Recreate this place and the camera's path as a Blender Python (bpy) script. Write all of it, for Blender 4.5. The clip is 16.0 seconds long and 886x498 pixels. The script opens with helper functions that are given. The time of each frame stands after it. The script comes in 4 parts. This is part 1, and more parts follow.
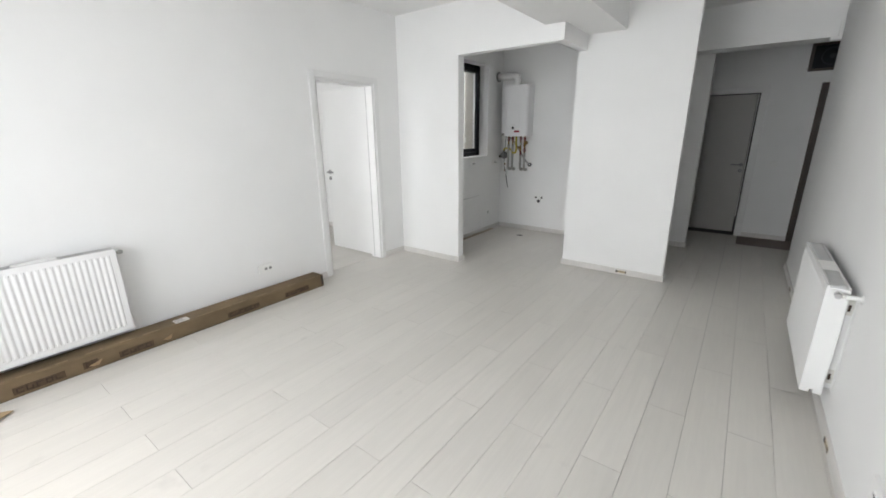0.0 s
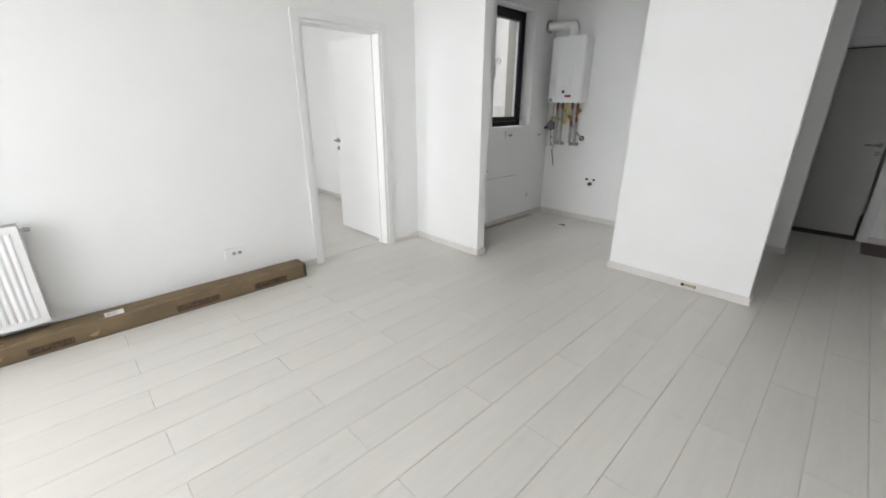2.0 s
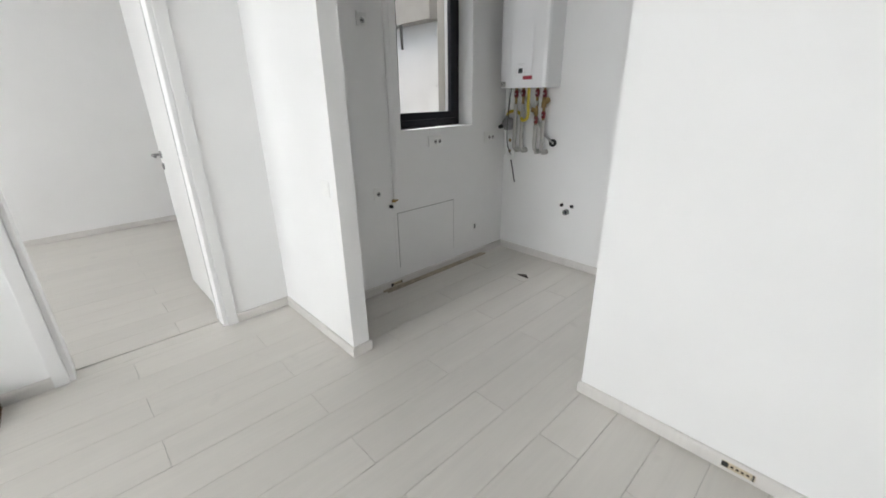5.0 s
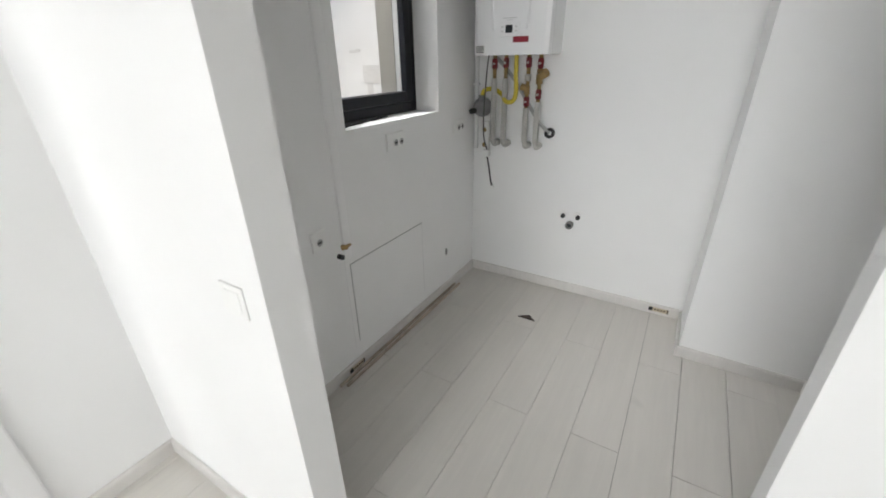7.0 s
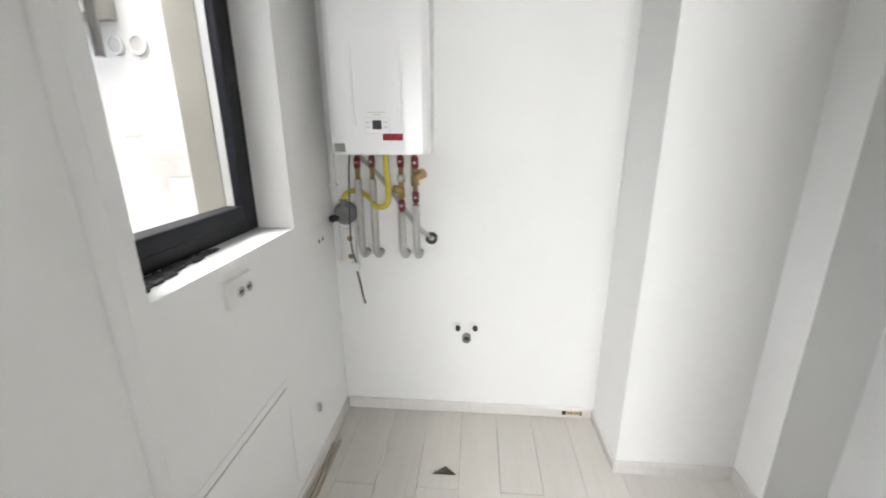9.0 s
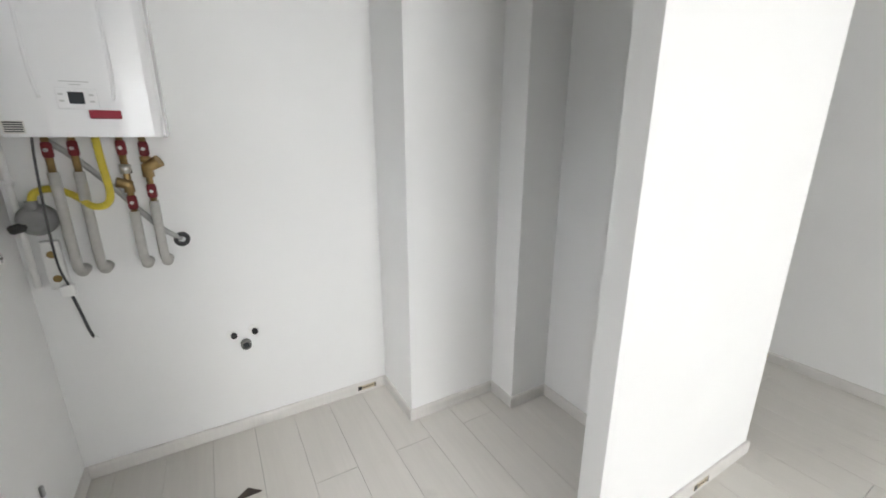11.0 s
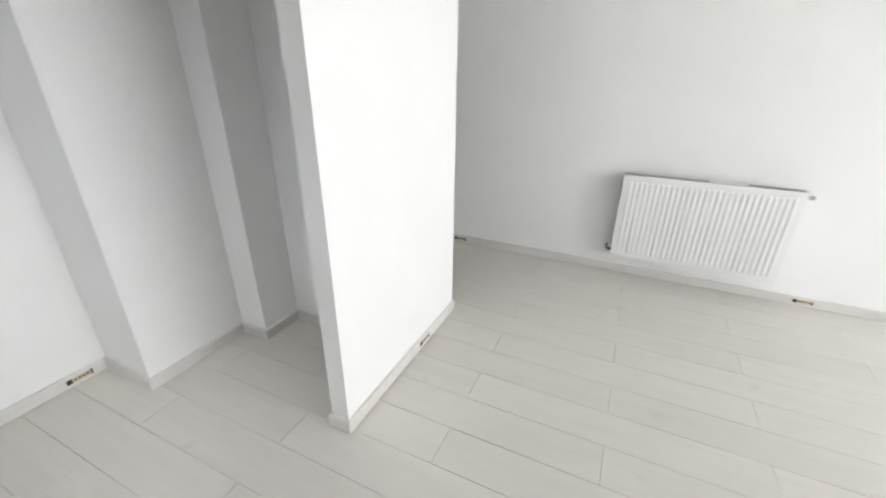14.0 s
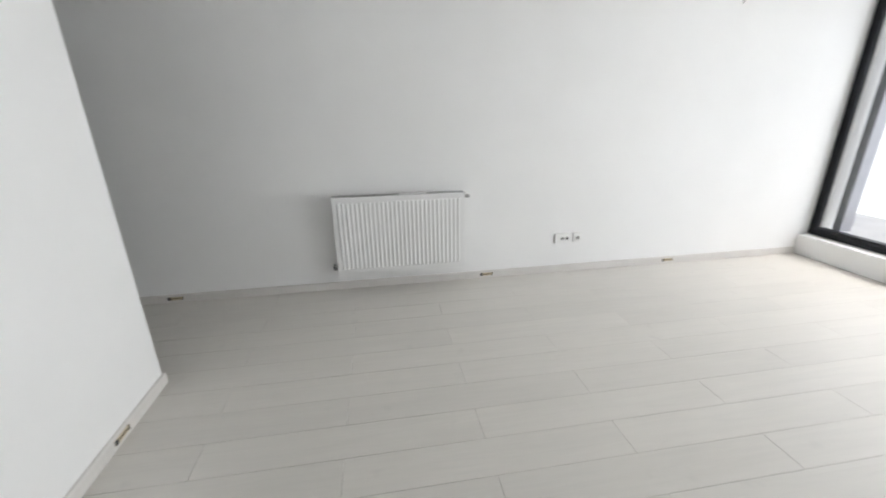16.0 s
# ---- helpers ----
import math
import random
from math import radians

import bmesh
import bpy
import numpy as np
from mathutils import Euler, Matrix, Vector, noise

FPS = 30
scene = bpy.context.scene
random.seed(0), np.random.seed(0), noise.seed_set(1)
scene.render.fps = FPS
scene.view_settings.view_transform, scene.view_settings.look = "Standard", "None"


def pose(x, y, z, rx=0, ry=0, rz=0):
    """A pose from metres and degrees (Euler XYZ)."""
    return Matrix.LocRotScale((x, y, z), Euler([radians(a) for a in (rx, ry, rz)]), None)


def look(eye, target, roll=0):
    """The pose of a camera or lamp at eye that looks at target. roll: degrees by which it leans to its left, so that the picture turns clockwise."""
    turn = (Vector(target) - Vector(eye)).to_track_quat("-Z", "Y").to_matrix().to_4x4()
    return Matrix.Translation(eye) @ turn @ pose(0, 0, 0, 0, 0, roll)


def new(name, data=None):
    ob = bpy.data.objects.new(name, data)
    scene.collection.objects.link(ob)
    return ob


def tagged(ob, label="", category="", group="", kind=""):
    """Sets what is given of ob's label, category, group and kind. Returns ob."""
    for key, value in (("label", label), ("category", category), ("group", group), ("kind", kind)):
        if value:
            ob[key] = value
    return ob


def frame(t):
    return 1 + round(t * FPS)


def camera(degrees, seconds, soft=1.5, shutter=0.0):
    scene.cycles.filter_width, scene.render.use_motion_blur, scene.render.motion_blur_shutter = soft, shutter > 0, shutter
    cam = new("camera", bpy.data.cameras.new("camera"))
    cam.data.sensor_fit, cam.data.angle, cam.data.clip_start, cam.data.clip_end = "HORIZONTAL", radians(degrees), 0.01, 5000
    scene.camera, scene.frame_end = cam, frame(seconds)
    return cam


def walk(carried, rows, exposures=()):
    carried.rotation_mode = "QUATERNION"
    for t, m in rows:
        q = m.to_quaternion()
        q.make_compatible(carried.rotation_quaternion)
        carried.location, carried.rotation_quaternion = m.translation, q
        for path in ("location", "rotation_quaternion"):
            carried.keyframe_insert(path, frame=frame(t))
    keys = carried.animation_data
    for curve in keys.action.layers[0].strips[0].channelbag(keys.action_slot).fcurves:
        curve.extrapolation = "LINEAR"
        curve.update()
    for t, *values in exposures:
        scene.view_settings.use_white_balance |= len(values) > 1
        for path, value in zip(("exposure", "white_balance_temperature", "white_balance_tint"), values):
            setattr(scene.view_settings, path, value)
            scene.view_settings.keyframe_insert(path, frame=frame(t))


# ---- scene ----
cam = camera(96.1, 16.0, soft=1.7, shutter=0.35)
PATH = [
    (0, (3.513, -4.465, 1.521), (2.363, -2.929, 0.958), -0.6),
    (0.5, (3.479, -4.287, 1.465), (2.28, -2.785, 0.911), -1.6),
    (1, (3.444, -4.067, 1.463), (2.225, -2.592, 0.883), -0.8),
    (1.5, (3.346, -3.792, 1.459), (2.111, -2.362, 0.801), 0.5),
    (2, (3.306, -3.508, 1.412), (1.967, -2.188, 0.733), 0.2),
    (2.5, (3.334, -3.177, 1.435), (1.873, -1.965, 0.806), 0.9),
    (3, (3.272, -2.855, 1.441), (1.797, -1.634, 0.863), 2.6),
    (3.5, (3.198, -2.472, 1.434), (1.773, -1.235, 0.773), 0.4),
    (6, (2.075, -1.294, 1.395), (0.849, 0.078, 0.611), 0.1),
    (6.5, (1.781, -1.196, 1.445), (0.711, 0.272, 0.608), -0.5),
    (7, (1.55, -1.043, 1.43), (0.608, 0.499, 0.573), -1.1),
    (7.5, (1.38, -0.873, 1.405), (0.618, 0.743, 0.507), -0.5),
    (8, (1.189, -0.755, 1.396), (0.604, 0.965, 0.562), -1.2),
    (8.5, (1.108, -0.625, 1.495), (0.648, 1.195, 0.807), -1.3),
    (9, (1.057, -0.564, 1.541), (0.895, 1.348, 0.976), -0.3),
    (9.5, (1.005, -0.543, 1.537), (1.253, 1.35, 0.942), 0.1),
    (10, (0.964, -0.582, 1.524), (1.567, 1.234, 0.94), 0.5),
    (12.5, (1.05, -0.678, 1.359), (2.317, 0.743, 0.746), -1.5),
    (13, (1.078, -0.734, 1.379), (2.502, 0.479, 0.671), -0.9),
    (13.5, (1.057, -0.79, 1.39), (2.611, 0.209, 0.623), -0.4),
    (14, (0.986, -0.862, 1.402), (2.642, -0.092, 0.587), 0.6),
    (14.5, (0.979, -0.913, 1.417), (2.76, -0.434, 0.642), -0.0),
    (15, (1.012, -0.955, 1.404), (2.859, -0.735, 0.669), -1.3),
    (15.5, (1.005, -1.114, 1.413), (2.878, -1.1, 0.714), -1.6),
    (16, (0.996, -1.191, 1.376), (2.858, -1.495, 0.712), -0.8),
]
EXPOSURES = (
    (0, 2.02, 6470, 10), (1.5, 2.12, 6470, 10), (3.5, 2.22, 6470, 10), (6.0, 2.32, 6470, 10), (6.5, 2.36, 6500, 10), (7.5, 2.5, 6560, 10), (8.5, 2.94, 6620, 10),
    (9.0, 3.04, 6620, 10), (10.0, 2.82, 6600, 10), (12.5, 2.63, 6540, 10), (13.5, 2.63, 6520, 10), (14.5, 2.62, 6460, 10), (15.5, 2.26, 6430, 10), (16, 2.04, 6430, 10),
)
LIVING_W, BEDROOM_W, KITCHEN_W = 8.8, 9.5, 4.2
walk(cam, [(t, look(e, g, r)) for t, e, g, r in PATH], EXPOSURES)

# ---- world and large lights ----
world = bpy.data.worlds.new("overcast_sky")
scene.world = world
world.use_nodes = True
wn = world.node_tree
sky = wn.nodes.new("ShaderNodeTexSky")
sky.sky_type = "NISHITA"
sky.sun_disc = False
sky.sun_elevation = radians(64)
sky.sun_rotation = radians(197)
sky.dust_density = 4.0
wn.links.new(sky.outputs[0], wn.nodes["Background"].inputs[0])
wn.nodes["Background"].inputs[1].default_value = 0.05

sun_data = bpy.data.lights.new("sun", "SUN")
sun_data.energy, sun_data.angle, sun_data.color = 0.3, radians(45), (1.0, 0.97, 0.93)
sun = new("sun", sun_data)
sun.matrix_world = look((-1.5, -5, 11), (0, 0, 0))


def window_light(name, eye, target, w, h, watts, spread=125):
    data = bpy.data.lights.new(name, "AREA")
    data.shape, data.size, data.size_y, data.energy = "RECTANGLE", w, h, watts
    data.color = (0.995, 0.99, 1.01)
    data.spread = radians(spread)
    ob = new(name, data)
    ob.matrix_world = look(eye, target)
    return ob


window_light("living_window_light", (1.7, -5.8, 1.5), (2.7, 0, 1.3), 2.8, 2.2, LIVING_W, 160)
# lamp added outside an unseen bedroom window, to brighten the bedroom
window_light("bedroom_fill_light", (-1.7, -5.75, 1.6), (-1.7, 0, 1.4), 1.8, 1.5, BEDROOM_W, 180)
# added lamp, out of view, stands in for sky light into the kitchen
window_light("light_well_fill", (-0.8, 0.55, 3.05), (0.9, 0.6, 0.5), 1.2, 1.2, KITCHEN_W, 130)

# ---- materials ----
MATS = {}


def material(name, colour, rough=0.5, metal=0.0, vary=0.06, scale=8.0, bump=0.05, fine=180.0, coat=0.0, stretch=None, per_object=0.0, spec=0.5):
    """A painted, moulded or cast surface: broad and fine variation of colour, roughness and relief."""
    if name in MATS:
        return MATS[name]
    m = bpy.data.materials.new(name)
    m.use_nodes = True
    nt = m.node_tree
    b = nt.nodes["Principled BSDF"]
    tc = nt.nodes.new("ShaderNodeTexCoord")
    src = tc.outputs["Object"]
    if stretch:
        mp = nt.nodes.new("ShaderNodeMapping")
        mp.inputs["Scale"].default_value = stretch
        nt.links.new(src, mp.inputs[0])
        src = mp.outputs[0]
    n1 = nt.nodes.new("ShaderNodeTexNoise")
    n1.inputs["Scale"].default_value, n1.inputs["Detail"].default_value = scale, 6
    n2 = nt.nodes.new("ShaderNodeTexNoise")
    n2.inputs["Scale"].default_value, n2.inputs["Detail"].default_value = fine, 3
    nt.links.new(src, n1.inputs["Vector"])
    nt.links.new(src, n2.inputs["Vector"])
    ramp = nt.nodes.new("ShaderNodeValToRGB")
    lo, hi = [c * (1 - vary) for c in colour], [min(1, c * (1 + vary)) for c in colour]
    ramp.color_ramp.elements[0].position, ramp.color_ramp.elements[0].color = 0.3, (*lo, 1)
    ramp.color_ramp.elements[1].position, ramp.color_ramp.elements[1].color = 0.7, (*hi, 1)
    nt.links.new(n1.outputs[0], ramp.inputs[0])
    out = ramp.outputs[0]
    if per_object:
        oi = nt.nodes.new("ShaderNodeObjectInfo")
        mr = nt.nodes.new("ShaderNodeMapRange")
        mr.inputs[3].default_value, mr.inputs[4].default_value = 1 - per_object, 1 + per_object
        nt.links.new(oi.outputs["Random"], mr.inputs[0])
        hs = nt.nodes.new("ShaderNodeHueSaturation")
        nt.links.new(mr.outputs[0], hs.inputs["Value"])
        nt.links.new(out, hs.inputs["Color"])
        out = hs.outputs[0]
    nt.links.new(out, b.inputs["Base Color"])
    rr = nt.nodes.new("ShaderNodeMapRange")
    rr.inputs[3].default_value, rr.inputs[4].default_value = max(0.02, rough - 0.07), min(1, rough + 0.07)
    nt.links.new(n1.outputs[0], rr.inputs[0])
    nt.links.new(rr.outputs[0], b.inputs["Roughness"])
    b.inputs["Metallic"].default_value = metal
    b.inputs["Coat Weight"].default_value = coat
    b.inputs["Specular IOR Level"].default_value = spec
    if bump:
        bp = nt.nodes.new("ShaderNodeBump")
        bp.inputs["Strength"].default_value, bp.inputs["Distance"].default_value = bump, 0.004
        nt.links.new(n2.outputs[0], bp.inputs["Height"])
        nt.links.new(bp.outputs[0], b.inputs["Normal"])
    MATS[name] = m
    return m


def laminate(name, colour):
    """Pale grey-white laminate board: streaks along the board, faint knots, tone from board to board."""
    m = bpy.data.materials.new(name)
    m.use_nodes = True
    nt = m.node_tree
    b = nt.nodes["Principled BSDF"]
    geo = nt.nodes.new("ShaderNodeNewGeometry")
    oi = nt.nodes.new("ShaderNodeObjectInfo")
    off = nt.nodes.new("ShaderNodeVectorMath")
    off.operation = "MULTIPLY_ADD"
    comb = nt.nodes.new("ShaderNodeCombineXYZ")
    nt.links.new(oi.outputs["Random"], comb.inputs[0])
    nt.links.new(oi.outputs["Random"], comb.inputs[1])
    off.inputs[1].default_value = (17, 31, 0)
    nt.links.new(comb.outputs[0], off.inputs[0])
    nt.links.new(geo.outputs["Position"], off.inputs[2])
    streak = nt.nodes.new("ShaderNodeMapping")
    streak.inputs["Scale"].default_value = (34, 2.2, 1)
    nt.links.new(off.outputs[0], streak.inputs[0])
    n1 = nt.nodes.new("ShaderNodeTexNoise")
    n1.inputs["Scale"].default_value, n1.inputs["Detail"].default_value, n1.inputs["Distortion"].default_value = 1.0, 8, 1.2
    nt.links.new(streak.outputs[0], n1.inputs["Vector"])
    cloud = nt.nodes.new("ShaderNodeMapping")
    cloud.inputs["Scale"].default_value = (7, 1.6, 1)
    nt.links.new(off.outputs[0], cloud.inputs[0])
    n2 = nt.nodes.new("ShaderNodeTexNoise")
    n2.inputs["Scale"].default_value, n2.inputs["Detail"].default_value = 1.0, 4
    nt.links.new(cloud.outputs[0], n2.inputs["Vector"])
    mix = nt.nodes.new("ShaderNodeMath")
    mix.operation = "MULTIPLY_ADD"
    mix.inputs[1].default_value = 0.55
    nt.links.new(n1.outputs[0], mix.inputs[0])
    half = nt.nodes.new("ShaderNodeMath")
    half.operation = "MULTIPLY"
    half.inputs[1].default_value = 0.45
    nt.links.new(n2.outputs[0], half.inputs[0])
    nt.links.new(half.outputs[0], mix.inputs[2])
    ramp = nt.nodes.new("ShaderNodeValToRGB")
    e = ramp.color_ramp.elements
    e[0].position, e[0].color = 0.3, (*[c * 0.955 for c in colour], 1)
    e[1].position, e[1].color = 0.62, (*[min(1, c * 1.03) for c in colour], 1)
    nt.links.new(mix.outputs[0], ramp.inputs[0])
    knots = nt.nodes.new("ShaderNodeTexNoise")
    knots.inputs["Scale"].default_value, knots.inputs["Detail"].default_value = 5.5, 3
    nt.links.new(off.outputs[0], knots.inputs["Vector"])
    kr = nt.nodes.new("ShaderNodeMapRange")
    kr.inputs[1].default_value, kr.inputs[2].default_value = 0.66, 0.76
    kr.inputs[3].default_value, kr.inputs[4].default_value = 0.0, 0.35
    nt.links.new(knots.outputs[0], kr.inputs[0])
    stain = nt.nodes.new("ShaderNodeMixRGB")
    stain.inputs[2].default_value = (*[c * 0.78 for c in colour], 1)
    nt.links.new(kr.outputs[0], stain.inputs[0])
    nt.links.new(ramp.outputs[0], stain.inputs[1])
    hs = nt.nodes.new("ShaderNodeHueSaturation")
    mr = nt.nodes.new("ShaderNodeMapRange")
    mr.inputs[3].default_value, mr.inputs[4].default_value = 0.974, 1.02
    nt.links.new(oi.outputs["Random"], mr.inputs[0])
    nt.links.new(mr.outputs[0], hs.inputs["Value"])
    nt.links.new(stain.outputs[0], hs.inputs["Color"])
    nt.links.new(hs.outputs[0], b.inputs["Base Color"])
    rr = nt.nodes.new("ShaderNodeMapRange")
    rr.inputs[3].default_value, rr.inputs[4].default_value = 0.36, 0.5
    nt.links.new(n1.outputs[0], rr.inputs[0])
    nt.links.new(rr.outputs[0], b.inputs["Roughness"])
    bp = nt.nodes.new("ShaderNodeBump")
    bp.inputs["Strength"].default_value, bp.inputs["Distance"].default_value = 0.12, 0.002
    nt.links.new(n1.outputs[0], bp.inputs["Height"])
    nt.links.new(bp.outputs[0], b.inputs["Normal"])
    return m


def glass(name):
    m = bpy.data.materials.new(name)
    m.use_nodes = True
    b = m.node_tree.nodes["Principled BSDF"]
    b.inputs["Base Color"].default_value = (0.97, 0.99, 0.98, 1)
    b.inputs["Roughness"].default_value = 0.0
    b.inputs["Transmission Weight"].default_value = 1.0
    b.inputs["IOR"].default_value = 1.02
    return m


PAINT = material("wall_paint", (0.885, 0.885, 0.875), 0.75, vary=0.012, scale=2.5, bump=0.035, fine=260, spec=0.25)
CEIL = material("ceiling_paint", (0.885, 0.885, 0.875), 0.85, vary=0.012, scale=2.0, bump=0.1, fine=220, spec=0.2)
FLOOR = laminate("pale_laminate", (0.675, 0.65, 0.605))
SKIRT = laminate("skirting_foil", (0.70, 0.68, 0.65))
SLAB = material("screed", (0.20, 0.19, 0.18), 0.9, vary=0.2, scale=12, bump=0.3)
DOORW = material("door_white_foil", (0.83, 0.83, 0.82), 0.42, vary=0.012, scale=3, bump=0.03, fine=400)
ENAMEL = material("radiator_enamel", (0.86, 0.86, 0.85), 0.32, vary=0.012, scale=5, bump=0.02, fine=300)
# hall door leaf: the grey stands for the weak light on it
DOORG = material("door_dimmed_foil", (0.44, 0.43, 0.41), 0.45, vary=0.015, scale=3, bump=0.03, fine=400)
GRILLE = material("grey_grille_steel", (0.60, 0.60, 0.59), 0.5, vary=0.05, scale=20)
CASING = material("boiler_enamel", (0.86, 0.86, 0.86), 0.22, vary=0.01, scale=4, bump=0.01, coat=0.3)
PLASTIC = material("white_plastic", (0.88, 0.88, 0.86), 0.35, vary=0.02, scale=20, bump=0.02)
GREYPL = material("grey_plastic", (0.42, 0.42, 0.41), 0.5, vary=0.05, scale=20)
BLACK = material("black_rubber", (0.02, 0.02, 0.02), 0.5, vary=0.2, scale=30)
PVC = material("anthracite_window_foil", (0.010, 0.011, 0.015), 0.42, vary=0.15, scale=14, bump=0.06, fine=320, spec=0.22)
GASKET = material("grey_gasket", (0.55, 0.55, 0.54), 0.6)
CHROME = material("brushed_chrome", (0.62, 0.61, 0.59), 0.28, metal=1.0, vary=0.05, scale=30)
BRASS = material("brass", (0.36, 0.25, 0.11), 0.35, metal=1.0, vary=0.15, scale=40)
RED = material("red_valve_lacquer", (0.17, 0.012, 0.016), 0.4, vary=0.15, scale=30)
DRED = material("dark_red_badge", (0.28, 0.015, 0.03), 0.35, vary=0.05)
YELLOW = material("yellow_gas_hose", (0.62, 0.50, 0.05), 0.45, vary=0.08, scale=40, bump=0.3, fine=500)
INSUL = material("grey_pipe_insulation", (0.47, 0.46, 0.43), 0.75, vary=0.08, scale=25, bump=0.2, fine=300)
REGUL = material("grey_cast_zinc", (0.24, 0.24, 0.24), 0.45, metal=0.4, vary=0.1, scale=30)
CARD = material("brown_cardboard", (0.178, 0.126, 0.07), 0.85, vary=0.2, scale=5, bump=0.25, fine=90, stretch=(1.3, 0.8, 1.3))
CARDIN = material("cardboard_inside", (0.42, 0.30, 0.17), 0.9, vary=0.1, scale=12, bump=0.2)
CARDWORN = material("rubbed_cardboard", (0.25, 0.18, 0.105), 0.9, vary=0.15, scale=14, bump=0.3)
INK = material("brown_print", (0.055, 0.034, 0.022), 0.9, vary=0.3, scale=30)
INKPALE = material("faded_print", (0.095, 0.062, 0.036), 0.9, vary=0.3, scale=25)
PAPER = material("white_paper_label", (0.72, 0.70, 0.66), 0.8, vary=0.05, scale=20)
DARKDOOR = material("dark_brown_door_foil", (0.075, 0.055, 0.045), 0.5, vary=0.2, scale=5, stretch=(8, 8, 0.7), bump=0.1)
BROWN = material("brown_entry_tile", (0.16, 0.115, 0.095), 0.5, vary=0.15, scale=8)
DKGLASS = material("dark_glass_cover", (0.025, 0.027, 0.03), 0.12, vary=0.2, scale=6, bump=0.0)
# near-white wall: albedo lowered, so its shade sits in the colour
RENDERW = material("shaded_white_render", (0.64, 0.635, 0.61), 0.85, vary=0.07, scale=2.2, bump=0.5, fine=160)
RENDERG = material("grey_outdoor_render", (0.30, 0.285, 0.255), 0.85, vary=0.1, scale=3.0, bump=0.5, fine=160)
RENDERS = material("stained_outdoor_render", (0.52, 0.51, 0.485), 0.9, vary=0.14, scale=5.0, bump=0.5, fine=120)
GROUNDM = material("grey_paving", (0.30, 0.30, 0.29), 0.9, vary=0.15, scale=2.0, bump=0.4)
BALCONY = material("pale_concrete", (0.52, 0.52, 0.51), 0.85, vary=0.08, scale=3.0, bump=0.3)
ALU = material("grey_aluminium", (0.42, 0.42, 0.45), 0.4, metal=0.6, vary=0.05)
LCD = material("dark_display", (0.05, 0.055, 0.06), 0.2, vary=0.1)
DRAINPL = material("dull_grey_drain_plastic", (0.22, 0.22, 0.21), 0.5, vary=0.08, scale=20)
DKCABLE = material("dark_grey_cable", (0.07, 0.07, 0.07), 0.5, vary=0.1, scale=30)
SATIN = material("satin_dark_steel", (0.30, 0.30, 0.30), 0.35, metal=1.0, vary=0.05, scale=30)
CLIPM = material("pale_clip_plastic", (0.58, 0.50, 0.36), 0.5, vary=0.15, scale=60)
GLASS = glass("window_glass")


# ---- building helpers ----
def cuboid(bm, x0, x1, y0, y1, z0, z1, bevel=0.0, seg=1):
    r = bmesh.ops.create_cube(bm, size=1.0, matrix=Matrix.Translation(((x0 + x1) / 2, (y0 + y1) / 2, (z0 + z1) / 2)) @ Matrix.Diagonal((abs(x1 - x0), abs(y1 - y0), abs(z1 - z0), 1)))
    if bevel:
        edges = {e for v in r["verts"] for e in v.link_edges}
        bmesh.ops.bevel(bm, geom=list(edges), offset=bevel, segments=seg, affect="EDGES", profile=0.6)
    return bm


def boxes(*dims, bevel=0.0, seg=1):
    bm = bmesh.new()
    for d in dims:
        cuboid(bm, *d, bevel=bevel, seg=seg)
    return bm


def tube(bm, points, radius, sides=12, caps=True):
    """A round bar that follows the points."""
    pts = [Vector(p) for p in points]
    rings, up = [], None
    for i, p in enumerate(pts):
        d = (pts[min(i + 1, len(pts) - 1)] - pts[max(i - 1, 0)]).normalized()
        if up is None:
            up = d.orthogonal().normalized()
        up = (up - d * up.dot(d)).normalized()
        side = d.cross(up)
        r = radius[i] if isinstance(radius, (list, tuple)) else radius
        rings.append([bm.verts.new(p + r * (math.cos(a) * up + math.sin(a) * side)) for a in [2 * math.pi * k / sides for k in range(sides)]])
    for a, b in zip(rings, rings[1:]):
        for k in range(sides):
            f = bm.faces.new((a[k], a[(k + 1) % sides], b[(k + 1) % sides], b[k]))
            f.smooth = True
    if caps:
        bm.faces.new(rings[0][::-1])
        bm.faces.new(rings[-1])
    return bm


def curve(points, n=8):
    """Points rounded into a smooth run (Catmull-Rom)."""
    p = [Vector(q) for q in points]
    p = [2 * p[0] - p[1]] + p + [2 * p[-1] - p[-2]]
    out = []
    for i in range(1, len(p) - 2):
        for k in range(n):
            t = k / n
            out.append(0.5 * (2 * p[i] + (p[i + 1] - p[i - 1]) * t + (2 * p[i - 1] - 5 * p[i] + 4 * p[i + 1] - p[i + 2]) * t * t + (3 * p[i] - p[i - 1] - 3 * p[i + 1] + p[i + 2]) * t ** 3))
    return out + [p[-2]]


def ring(bm, centre, axis, outer, inner, depth, sides=24):
    """A flat ring, or a disc when inner is 0, standing out along axis."""
    c, d = Vector(centre), Vector(axis).normalized()
    u = d.orthogonal().normalized()
    w = d.cross(u)
    if inner <= 0:
        return tube(bm, [c, c + d * depth], outer, sides)
    loops = []
    for r, h in ((outer, 0), (outer, depth), (inner, depth), (inner, 0)):
        loops.append([bm.verts.new(c + d * h + r * (math.cos(a) * u + math.sin(a) * w)) for a in [2 * math.pi * k / sides for k in range(sides)]])
    for i in range(4):
        a, b = loops[i], loops[(i + 1) % 4]
        for k in range(sides):
            bm.faces.new((a[k], a[(k + 1) % sides], b[(k + 1) % sides], b[k]))
    return bm


